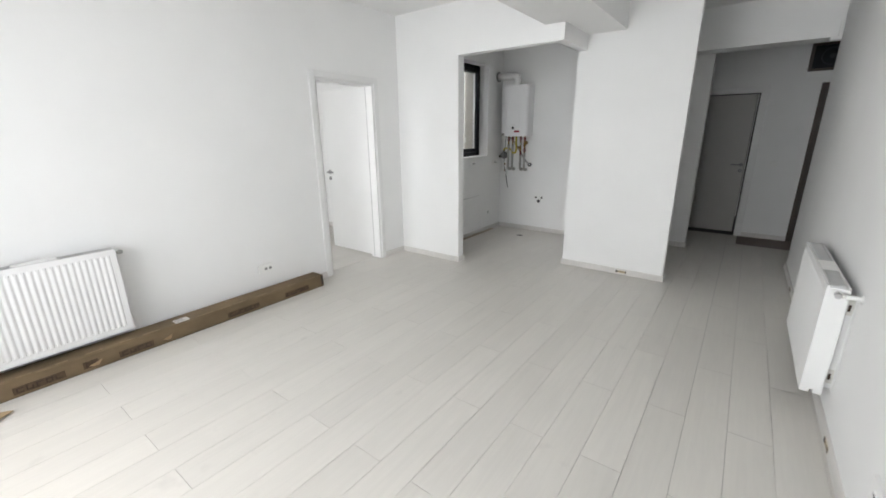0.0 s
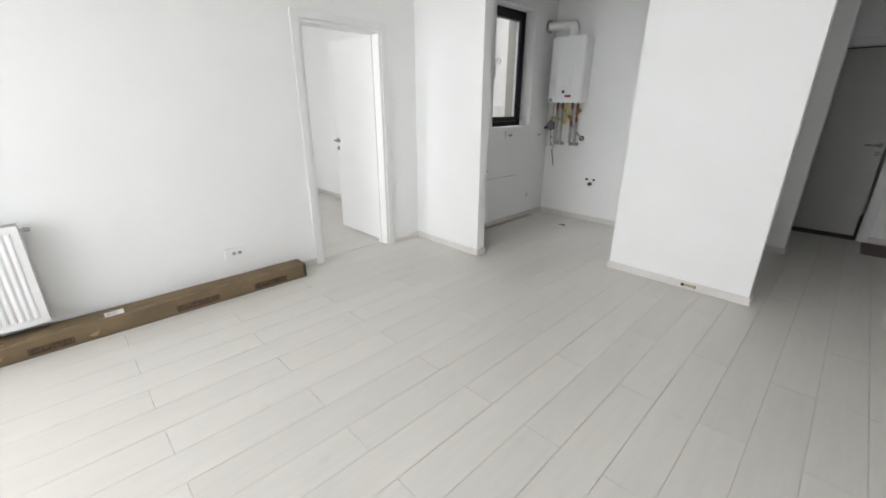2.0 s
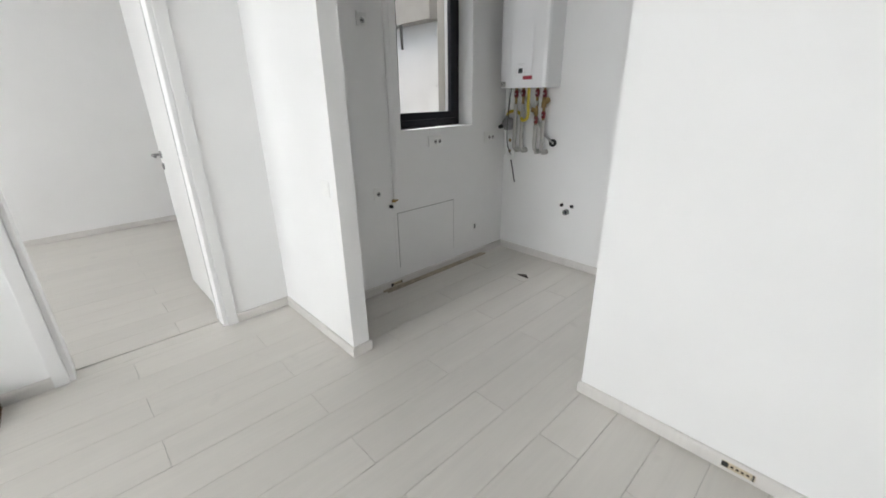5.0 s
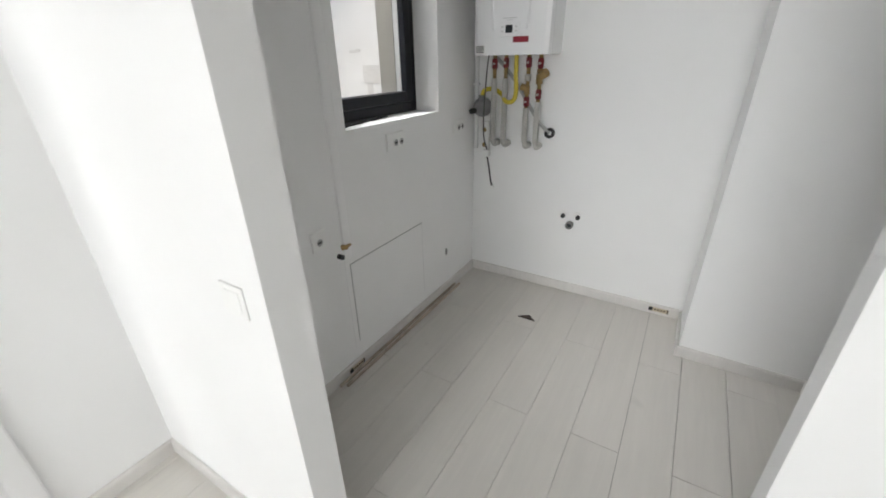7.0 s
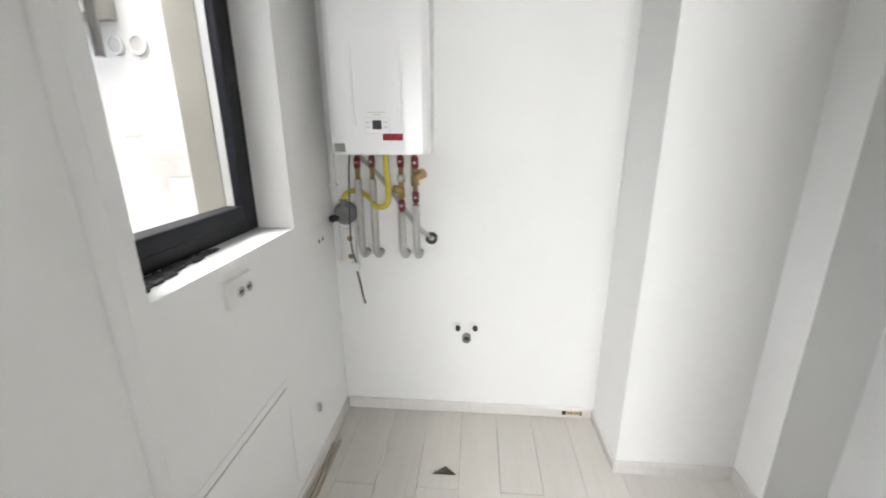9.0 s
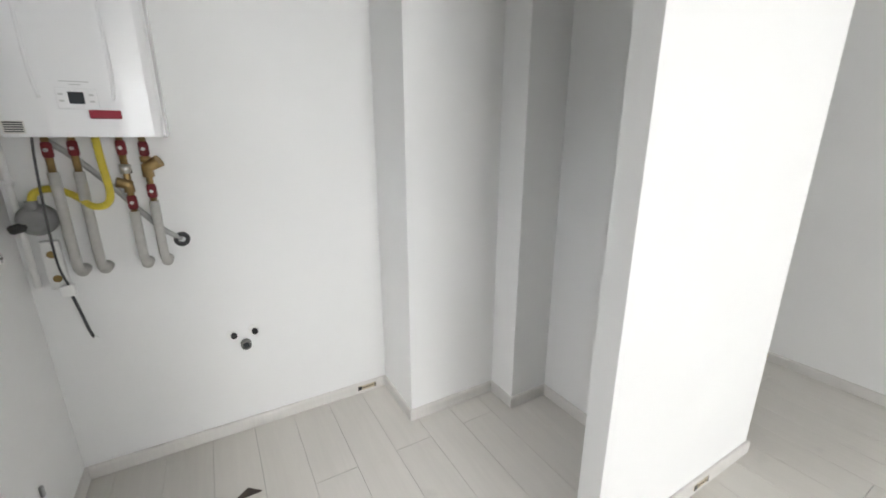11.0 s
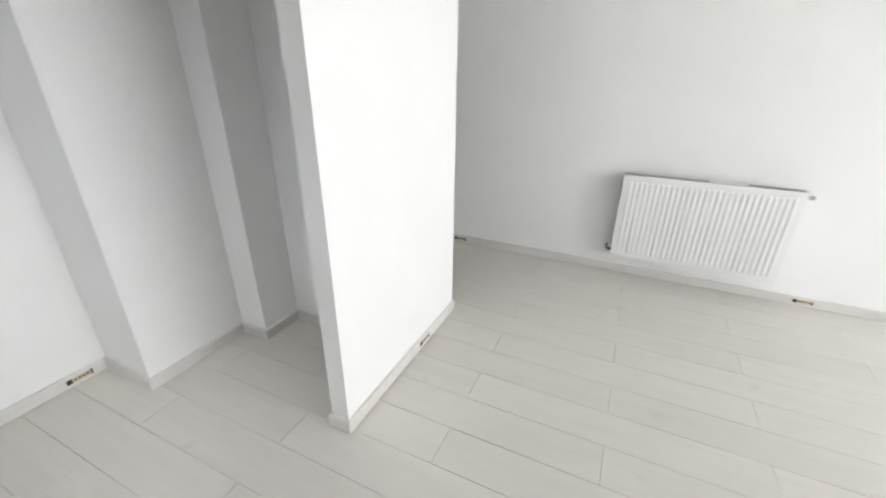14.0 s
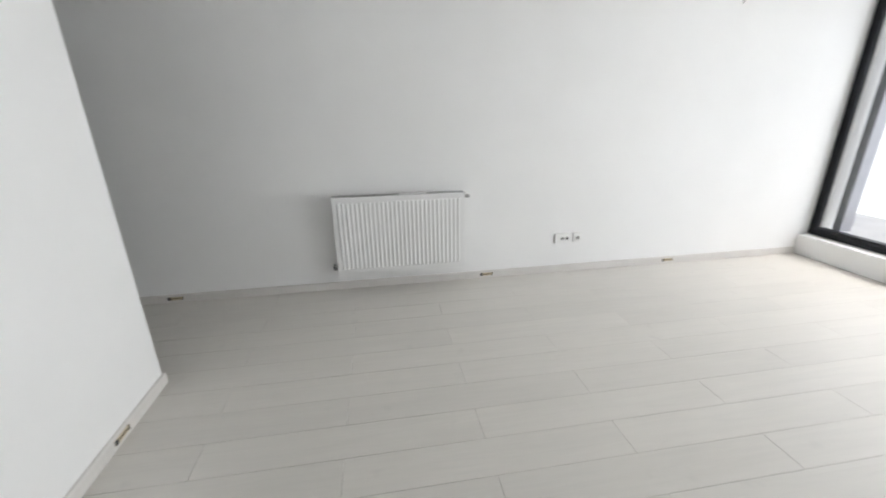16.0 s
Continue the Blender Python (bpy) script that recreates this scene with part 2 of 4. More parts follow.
def mesh_of(name, bm, mat):
    bmesh.ops.recalc_face_normals(bm, faces=bm.faces)
    me = bpy.data.meshes.new(name)
    bm.to_mesh(me)
    bm.free()
    me.materials.append(mat)
    return me


def part(name, bm, mat, parent, label=""):
    ob = new(name, mesh_of(name, bm, mat))
    ob.parent = parent
    return tagged(ob, label)


def thing(name, label, category, m=None, group="", kind=""):
    """An empty at the base of a thing, which holds its parts."""
    ob = new(name)
    ob.empty_display_size = 0.1
    ob.matrix_world = m or Matrix()
    return tagged(ob, label, category, group, kind)


def solid(name, bm, mat, label, category, kind="structure", group=""):
    return tagged(new(name, mesh_of(name, bm, mat)), label, category, group, kind)


# ---- large structure ----
H = 2.81
solid("subfloor", boxes((-3.3, -0.05, -5.6, -0.1, -0.15, -0.009), (-0.05, 5.4, -5.6, 4.5, -0.15, -0.009)), SLAB, "grey cement screed under the laminate boards", "floor")
solid("ceiling", boxes((-3.3, -0.05, -5.6, -0.1, H, H + 0.15), (-0.05, 5.4, -5.6, 4.5, H, H + 0.15)), CEIL, "plain white painted ceiling", "ceiling")
solid("ceiling_beam", boxes((1.85, 2.40, -5.4, -0.65, 2.45, H - 0.002), (2.037, 2.40, -0.65, 0.008, 2.45, H - 0.002)), CEIL, "white painted boxed beam under the ceiling", "beam")
# living room, west side, with the bedroom doorway
solid("wall_west", boxes((-0.14, 0, -5.6, -1.855, 0, H), (-0.14, 0, -1.065, -0.545, 0, H), (-0.14, 0, -1.855, -1.065, 2.05, H)), PAINT, "white painted wall with a doorway to the bedroom", "wall")
solid("wall_kitchen_front", boxes((0, 0.886, -0.648, -0.545, 0, H), (0.886, 2.035, -0.648, -0.545, 2.306, H), (1.94, 2.035, -0.545, 0.01, 2.306, H)), PAINT, "short white wall with a header over the kitchen opening", "wall")
solid("wall_kitchen_west", boxes((-0.05, 0.33, -0.545, 0.2, 0, H), (-0.05, 0.33, 0.937, 1.64, 0, H), (-0.05, 0.33, 0.2, 0.937, 0, 1.173), (-0.05, 0.33, 0.2, 0.937, 2.44, H)), PAINT, "white kitchen wall with a window opening", "wall")
solid("wall_kitchen_north", boxes((0.33, 1.732, 1.375, 1.64, 0, H)), PAINT, "white kitchen wall behind the boiler", "wall")
solid("wall_kitchen_column", boxes((1.732, 2.255, 1.008, 1.64, 0, H), (2.255, 2.50, 0.825, 1.64, 0, H)), PAINT, "stepped white boxed column in the kitchen corner", "wall")
solid("wall_divider", boxes((1.94, 3.005, 0.01, 0.095, 0, H), (2.50, 2.62, 0.095, 1.61, 0, H)), PAINT, "white divider wall between kitchen and hall", "wall")
solid("wall_east", boxes((4.065, 4.26, -5.6, 1.30, 0, H), (4.26, 5.4, 1.15, 1.30, 0, H)), PAINT, "long white wall of living room and hall", "wall")
solid("wall_hall_pillar", boxes((2.50, 3.027, 1.61, 1.75, 0, H)), PAINT, "short white wall end in the dim hall", "wall")
solid("wall_hall_header", boxes((2.62, 5.2, 1.30, 1.608, 2.38, H)), PAINT, "white lintel across the hall", "wall")
solid("wall_hall_west", boxes((1.75, 1.9, 1.64, 2.75, 0, H)), PAINT, "white wall at the hall end", "wall")
solid("wall_hall_east", boxes((5.2, 5.35, 1.30, 2.75, 0, H)), PAINT, "white wall beside the entrance", "wall")
solid("wall_north", boxes((1.75, 2.72, 2.75, 2.90, 0, H), (2.72, 3.545, 2.75, 2.90, 2.005, H), (3.545, 4.13, 2.75, 2.90, 0, H), (4.13, 5.06, 2.75, 2.90, 2.075, H), (5.06, 5.35, 2.75, 2.90, 0, H)), PAINT, "white hall wall with two doorways", "wall")
solid("wall_store", boxes((2.0, 2.1, 2.90, 4.5, 0, H), (4.0, 4.1, 2.90, 4.5, 0, H), (2.1, 4.0, 4.4, 4.5, 0, H), (4.1, 5.35, 2.98, 3.06, 0, H)), PAINT, "plain walls of the unlit room behind the hall", "wall")
# south side, with the large glazing
solid("wall_south", boxes((-0.14, 0.3, -5.6, -5.17, 0, H), (0.3, 4.065, -5.6, -5.17, 2.5, H)), PAINT, "white wall round the large window", "wall")
solid("window_parapet", boxes((0.3, 4.064, -5.6, -5.17, 0, 0.19), bevel=0.004), PAINT, "low white ledge under the large window", "wall")
# bedroom
solid("wall_bedroom_west", boxes((-3.27, -3.12, -5.6, -0.1, 0, H)), PAINT, "plain white bedroom wall", "wall")
solid("wall_bedroom_north", boxes((-3.12, -0.14, -0.25, -0.1, 0, H)), PAINT, "plain white bedroom wall", "wall")
# opening in the south wall is unseen, added to let light in
solid("wall_bedroom_south", boxes((-3.12, -2.6, -5.6, -5.45, 0, H), (-0.8, -0.14, -5.6, -5.45, 0, H), (-2.6, -0.8, -5.6, -5.45, 0, 0.85), (-2.6, -0.8, -5.6, -5.45, 2.35, H)), PAINT, "white bedroom wall with an added window opening, out of view", "wall")


# ---- skirting ----
def skirting(name, p, q, normal, h=0.062, d=0.013):
    """A skirting board from p to q, standing on the floor, with a rounded top edge."""
    p, q, n = Vector((*p, 0)), Vector((*q, 0)), Vector((*normal, 0))
    profile = [(0.0, 0.0), (d, 0.0), (d, h - 0.012), (d * 0.75, h - 0.003), (d * 0.35, h), (0.0, h)]
    bm = bmesh.new()
    ends = [[bm.verts.new(e + n * (a + 0.0005) + Vector((0, 0, b + 0.0005))) for a, b in profile] for e in (p, q)]
    k = len(profile)
    for i in range(k):
        bm.faces.new((ends[0][i], ends[0][(i + 1) % k], ends[1][(i + 1) % k], ends[1][i]))
    bm.faces.new(ends[0][::-1])
    bm.faces.new(ends[1])
    return solid(name, bm, SKIRT, "pale laminate skirting board along the wall", "skirting", group="skirting boards")


for p, q, n in (
    ((0, -5.17), (0, -1.916), (1, 0)), ((0, -1.004), (0, -0.648), (1, 0)),
    ((0.013, -0.648), (0.899, -0.648), (0, -1)), ((0.886, -0.648), (0.886, -0.532), (1, 0)), ((0.343, -0.545), (0.899, -0.545), (0, 1)),
    ((0.33, -0.545), (0.33, 1.375), (1, 0)), ((0.343, 1.375), (1.719, 1.375), (0, -1)),
    ((1.732, 1.375), (1.732, 0.995), (-1, 0)), ((1.732, 1.008), (2.242, 1.008), (0, -1)), ((2.255, 1.008), (2.255, 0.812), (-1, 0)),
    ((2.255, 0.825), (2.487, 0.825), (0, -1)), ((2.50, 0.825), (2.50, 0.108), (-1, 0)), ((1.927, 0.095), (2.487, 0.095), (0, 1)),
    ((1.94, 0.095), (1.94, -0.003), (-1, 0)), ((1.94, 0.01), (3.018, 0.01), (0, -1)), ((3.005, 0.01), (3.005, 0.095), (1, 0)), ((2.62, 0.095), (3.018, 0.095), (0, 1)), ((2.62, 0.108), (2.62, 1.61), (1, 0)), ((2.633, 1.61), (3.04, 1.61), (0, -1)), ((3.027, 1.61), (3.027, 1.75), (1, 0)),
    ((4.065, -5.17), (4.065, 1.313), (-1, 0)), ((4.065, 1.30), (5.2, 1.30), (0, 1)), ((3.622, 2.75), (4.13, 2.75), (0, -1)), ((1.9, 2.75), (2.64, 2.75), (0, -1)),
    ((-3.12, -5.45), (-3.12, -0.25), (1, 0)), ((-3.107, -0.25), (-0.15, -0.25), (0, -1)),
):
    skirting("baseboard", p, q, n)


# ---- doors ----
def lever(parent, x, y, z, normal, along, metal=None):
    """A chrome lever handle on a square rose with a key rose below it."""
    n, a = Vector(normal), Vector(along)
    c = Vector((x, y, z))
    bm = bmesh.new()
    ring(bm, c, n, 0.026, 0, 0.008, 20)
    tube(bm, curve([c + n * 0.006, c + n * 0.045, c + n * 0.055 + a * 0.02, c + n * 0.055 + a * 0.12], 5), 0.009, 10)
    h = part("door_handle", bm, metal or CHROME, parent, "brushed steel lever handle")
    bm = bmesh.new()
    k = c - Vector((0, 0, 0.085))
    ring(bm, k, n, 0.024, 0.008, 0.008, 20)
    part("key_rose", bm, metal or CHROME, parent, "round steel key escutcheon")
    return h


def door_trim(parent, axis, at, out, a, b, top, w=0.075, d=0.016):
    """Three boards round a doorway on one wall face: axis 'y' for a wall along y."""
    lo, hi = sorted((at, at + out * d))
    for s0, s1, z0, z1 in ((a - w, a, 0, top + w), (b, b + w, 0, top + w), (a, b, top, top + w)):
        dims = (lo, hi, s0, s1, z0, z1) if axis == "y" else (s0, s1, lo, hi, z0, z1)
        part("architrave", boxes(dims, bevel=0.004, seg=2), DOORW, parent)


d1 = thing("door_1", "white interior door standing open into the bedroom", "door", kind="structure")
bm = boxes((-0.15, 0.004, -1.855, -1.83, 0, 2.05), (-0.15, 0.004, -1.09, -1.065, 0, 2.05), (-0.15, 0.004, -1.83, -1.09, 2.025, 2.05), bevel=0.002)
part("door_frame", bm, DOORW, d1)
door_trim(d1, "y", 0.002, 1, -1.855, -1.065, 2.05, 0.062)
door_trim(d1, "y", -0.142, -1, -1.855, -1.065, 2.05, 0.062)
part("frame_seal", boxes((-0.105, -0.097, -1.094, -1.09, 0.0, 2.025)), GASKET, d1)
leaf = part("door_leaf", boxes((-0.955, -0.162, -1.048, -1.006, 0.008, 2.035), bevel=0.003, seg=2), DOORW, d1)
lever(leaf, -0.905, -1.048, 1.03, (0, -1, 0), (1, 0, 0), SATIN)
lever(leaf, -0.905, -1.006, 1.03, (0, 1, 0), (1, 0, 0))
for hz in (0.25, 1.05, 1.8):
    part("hinge", tube(bmesh.new(), [(-0.165, -1.048, hz), (-0.165, -1.048, hz + 0.07)], 0.006), DOORW, d1)

d2 = thing("door_2", "interior door left ajar in the dim hall, its leaf greyed for the weak light", "door", kind="structure")
part("door_frame", boxes((2.72, 2.735, 2.75, 2.90, 0, 2.005), (3.533, 3.545, 2.75, 2.90, 0, 2.005), (2.735, 3.533, 2.75, 2.90, 1.993, 2.005), bevel=0.002), DOORW, d2)
door_trim(d2, "x", 2.748, -1, 2.72, 3.545, 2.005)
# leaf darker than its frame: less light there is put into its colour
leaf = part("door_leaf", boxes((2.74, 3.508, 2.845, 2.885, 0.03, 1.985), bevel=0.003, seg=2), DOORG, d2)
lever(leaf, 3.462, 2.845, 1.025, (0, -1, 0), (-1, 0, 0), REGUL)
# black strip added in the gap, for the dark of the room behind
part("frame_seal", boxes((3.519, 3.533, 2.80, 2.815, 0.0, 1.993), (2.735, 3.519, 2.80, 2.815, 1.982, 1.993)), BLACK, d2, "black strip that stands for the dark gap beside the leaf")

d3 = thing("door_3", "dark brown entrance door at the end of the hall", "door", kind="structure")
part("door_frame", boxes((4.13, 4.18, 2.74, 2.90, 0, 2.075), (5.01, 5.06, 2.74, 2.90, 0, 2.075), (4.18, 5.01, 2.74, 2.90, 2.025, 2.075), bevel=0.004), DARKDOOR, d3)
leaf = part("door_leaf", boxes((4.182, 5.008, 2.775, 2.84, 0.01, 2.023), bevel=0.004), DARKDOOR, d3)
part("lock_plate", boxes((4.215, 4.25, 2.765, 2.775, 0.9, 1.18), bevel=0.004), CHROME, d3, "long steel lock plate")
part("upper_lock", boxes((4.215, 4.245, 2.765, 2.775, 1.42, 1.52), bevel=0.004), CHROME, d3, "upper steel lock plate")
lever(leaf, 4.233, 2.765, 1.05, (0, -1, 0), (1, 0, 0))


# ---- windows ----
def window_unit(w, axis, at, a, b, z0, z1, depth, face, frame_w=0.055, sash_w=0.06, mullions=()):
    """Outer frame, sashes and panes between a and b along a wall; depth runs from at towards face."""
    s = 1 if face > 0 else -1

    def dims(p, q, u0, u1, v0, v1):
        lo, hi = sorted((at + s * u0, at + s * u1))
        return (lo, hi, p, q, v0, v1) if axis == "y" else (p, q, lo, hi, v0, v1)

    fr = part("window_frame", boxes(dims(a, a + frame_w, 0, depth, z0, z1), dims(b - frame_w, b, 0, depth, z0, z1), dims(a + frame_w, b - frame_w, 0, depth, z0, z0 + frame_w), dims(a + frame_w, b - frame_w, 0, depth, z1 - frame_w, z1), bevel=0.003), PVC, w, "anthracite window frame")
    cuts = [a + frame_w, *mullions, b - frame_w]
    for p, q in zip(cuts, cuts[1:]):
        sh = part("sash", boxes(dims(p + 0.003, p + sash_w, 0.012, depth + 0.014, z0 + frame_w + 0.003, z1 - frame_w - 0.003), dims(q - sash_w, q - 0.003, 0.012, depth + 0.014, z0 + frame_w + 0.003, z1 - frame_w - 0.003), dims(p + sash_w, q - sash_w, 0.012, depth + 0.014, z0 + frame_w + 0.003, z0 + frame_w + sash_w), dims(p + sash_w, q - sash_w, 0.012, depth + 0.014, z1 - frame_w - sash_w, z1 - frame_w - 0.003), bevel=0.006, seg=2), PVC, w)
        part("glazing_seal", boxes(dims(p + sash_w, p + sash_w + 0.004, 0.02, 0.05, z0 + frame_w + sash_w, z1 - frame_w - sash_w), dims(q - sash_w - 0.004, q - sash_w, 0.02, 0.05, z0 + frame_w + sash_w, z1 - frame_w - sash_w)), GASKET, sh)
        pane = part("pane", boxes(dims(p + sash_w - 0.01, q - sash_w + 0.01, 0.028, 0.036, z0 + frame_w + sash_w - 0.01, z1 - frame_w - sash_w + 0.01)), GLASS, w, "clear glass pane")
        pane.visible_shadow = False
    return fr


w1 = thing("window_1", "anthracite kitchen window with clear glass", "window", kind="structure")
window_unit(w1, "y", 0.115, 0.203, 0.934, 1.176, 2.437, 0.07, 1, 0.05, 0.055)
bm = bmesh.new()
tube(bm, curve([(0.198, 0.312, 1.84), (0.235, 0.312, 1.84), (0.243, 0.313, 1.825), (0.243, 0.314, 1.70)], 6), [0.011] * 7 + [0.010] * 12, 10)
part("window_handle", bm, GREYPL, w1, "grey window handle")
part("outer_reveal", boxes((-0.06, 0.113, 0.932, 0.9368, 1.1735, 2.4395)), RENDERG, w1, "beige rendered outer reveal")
w2 = thing("window_2", "large anthracite glazed front of the living room", "window", kind="structure")
window_unit(w2, "x", -5.35, 0.302, 4.063, 0.193, 2.497, 0.07, 1, 0.045, 0.035, mullions=(1.55, 2.8))
# bedroom window out of view, added only for light
w3 = thing("window_3", "added bedroom window, out of view, that lets light in", "window", kind="structure")
window_unit(w3, "x", -5.57, -2.6, -0.8, 0.85, 2.35, 0.075, 1)


# ---- radiators ----
def radiator(m, length, label, valve_side):
    """A steel panel radiator: its back lies 6 cm off the wall, its front looks along -y, its width runs along x."""
    r = thing("radiator", label, "radiator", m, "panel radiators")
    z0, z1, yf, yb = 0.172, 0.772, -0.135, -0.038
    n = round(length / 0.034)
    bm = bmesh.new()
    xs = []
    for i in range(n):
        c = 0.03 + (length - 0.06) * (i + 0.5) / n
        hw = (length - 0.06) / n / 2
        xs += [(c - hw, 0.0), (c - hw * 0.72, 0.0), (c - hw * 0.42, 0.005), (c + hw * 0.42, 0.005), (c + hw * 0.72, 0.0)]
    xs = [(0, 0)] + xs + [(length, 0)]
    rows = [(z0, 0), (z0 + 0.035, 0), (z0 + 0.05, 1), (z1 - 0.05, 1), (z1 - 0.035, 0), (z1, 0)]
    grid = [[bm.verts.new((x, yf + 0.007 - d * k, z)) for x, d in xs] for z, k in rows]
    for a, b in zip(grid, grid[1:]):
        for i in range(len(xs) - 1):
            f = bm.faces.new((a[i], a[i + 1], b[i + 1], b[i]))
            f.smooth = a is grid[2] and 0 < i < len(xs) - 2
    res = bmesh.ops.extrude_face_region(bm, geom=bm.faces[:])
    bmesh.ops.translate(bm, vec=(0, 0.01, 0), verts=[g for g in res["geom"] if isinstance(g, bmesh.types.BMVert)])
    part("front_panel", bm, ENAMEL, r, "white ribbed front panel")
    part("back_panel", boxes((0.004, length - 0.004, yb - 0.012, yb, z0, z1), bevel=0.004), ENAMEL, r)
    for x in (-0.002, length - 0.006):
        bm = boxes((x, x + 0.008, yf + 0.012, yb, z0 + 0.02, z1 - 0.01), bevel=0.003, seg=2)
        cuboid(bm, x, x + 0.008, yf + 0.012, yf + 0.045, z0, z0 + 0.0198)
        cuboid(bm, x, x + 0.008, yb - 0.035, yb, z0, z0 + 0.0198)
        part("side_cover", bm, ENAMEL, r)
    bm = boxes((0, length, yf + 0.018, yf + 0.024, z1 - 0.012, z1 + 0.002), (0, length, yb - 0.019, yb - 0.013, z1 - 0.012, z1 + 0.002))
    k = int(length / 0.014)
    for i in range(k):
        x = length * (i + 0.5) / k
        cuboid(bm, x - 0.001, x + 0.001, yf + 0.024, yb - 0.019, z1 - 0.011, z1 + 0.001)
    part("top_grille", bm, GRILLE, r, "grey slotted top grille")
    part("protective_film", boxes((length * 0.50, length * 0.71, yf + 0.016, yb - 0.011, z1 + 0.003, z1 + 0.005), bevel=0.001), PLASTIC, r, "white protective film over the grille")
    part("convector_fins", boxes((0.02, length - 0.02, yf + 0.035, yb - 0.03, z0 + 0.04, z1 - 0.06)), REGUL, r)
    for x in (0.04, length - 0.07):
        br = part("wall_bracket", boxes((x, x + 0.03, yb, -0.001, z0 + 0.03, z1 - 0.05), (x - 0.02, x + 0.05, -0.004, -0.0005, z0 + 0.02, z1 - 0.04), bevel=0.002), ENAMEL, r)
        for z in (z0 + 0.06, z1 - 0.15):
            lb = part("bracket_label", boxes((x + 0.0305, x + 0.032, yb + 0.004, -0.007, z, z + 0.08)), PAPER, br, "small printed bracket label")
            part("print_mark", boxes((x + 0.0322, x + 0.033, yb + 0.011, -0.016, z + 0.02, z + 0.055)), INK, r, "dark printed mark")
    s = 1 if valve_side > 0 else -1
    x = length if s > 0 else 0
    yv = (yf + yb) / 2
    bm = bmesh.new()
    tube(bm, [(x - s * 0.002, yv, z1 - 0.035), (x + s * 0.03, yv, z1 - 0.035)], 0.011)
    tube(bm, curve([(x + s * 0.025, yv + 0.005, z1 - 0.035), (x + s * 0.035, yv + 0.03, z1 - 0.035), (x + s * 0.035, -0.001, z1 - 0.035)], 6), 0.009)
    v = part("valve", bm, CHROME, r, "chrome angle valve")
    part("pipe_sleeve", tube(bmesh.new(), [(x + s * 0.035, -0.06, z1 - 0.035), (x + s * 0.035, -0.001, z1 - 0.035)], 0.0115, 12), PLASTIC, v, "white sleeve over the pipe")
    part("valve_head", tube(bmesh.new(), [(x + s * 0.020, yv, z1 - 0.035), (x + s * 0.023, yv, z1 - 0.035), (x + s * 0.045, yv, z1 - 0.035), (x + s * 0.048, yv, z1 - 0.035)], [0.010, 0.014, 0.0135, 0.010], 16), GREYPL, v)
    part("wall_rose", ring(bmesh.new(), (x + s * 0.035, -0.0005, z1 - 0.035), (0, -1, 0), 0.022, 0.01, 0.008), PLASTIC, r)
    xo = 0 if s > 0 else length
    bm = bmesh.new()
    tube(bm, [(xo + s * 0.002, yv, z0 + 0.035), (xo - s * 0.03, yv, z0 + 0.035)], 0.012)
    tube(bm, curve([(xo - s * 0.025, yv, z0 + 0.035), (xo - s * 0.035, yv + 0.03, z0 + 0.035), (xo - s * 0.035, -0.001, z0 + 0.035)], 6), 0.009)
    part("return_valve", bm, REGUL, r, "dull steel return valve")
    return r


radiator(pose(4.065, -0.85, 0, rz=-90), 0.995, "white ribbed panel radiator hung low on the wall", 1)
radiator(pose(0, -4.705, 0, rz=90), 0.995, "white ribbed panel radiator above a cardboard carton", 1)


# ---- cardboard ----
carton = thing("cardboard_carton", "long brown cardboard carton lying along the wall", "carton")
CX0, CX1, CY0, CY1, CH = 0.025, 0.195, -4.86, -2.11, 0.12
bm = bmesh.new()
nseg = 34
loops = []
for i in range(nseg + 1):
    y = CY0 + (CY1 - CY0) * i / nseg
    s = 0.006 * noise.noise(Vector((y * 2.3, 0.3, 1.7)))
    t2 = 0.004 * noise.noise(Vector((y * 4.1, 5.3, 0.7)))
    loops.append([bm.verts.new(q) for q in ((CX0, y, 0.001), (CX1 + s * 0.4, y, 0.001), (CX1 + 0.004 + s, y, 0.02), (CX1 + s, y, CH - 0.008 + t2), (CX1 - 0.01 + s, y, CH + t2), (CX0 + 0.01, y, CH + t2 * 0.5), (CX0, y, CH - 0.008))])
for a, b in zip(loops, loops[1:]):
    for k in range(7):
        bm.faces.new((a[k], a[(k + 1) % 7], b[(k + 1) % 7], b[k]))
bm.faces.new(loops[0][::-1])
part("carton_body", bm, CARD, carton)
bm = boxes((CX0 + 0.004, CX1 - 0.006, CY1 - 0.016, CY1 - 0.012, 0.004, CH - 0.006))
part("end_flap", bm, CARDIN, carton, "folded end flap of the carton")
# black sheet stands for the dark inside the open end
part("end_lining", boxes((CX0 + 0.03, CX1 - 0.008, CY1 - 0.0115, CY1 - 0.0085, 0.008, CH - 0.012)), BLACK, carton, "black sheet for the dark inside the open carton end")
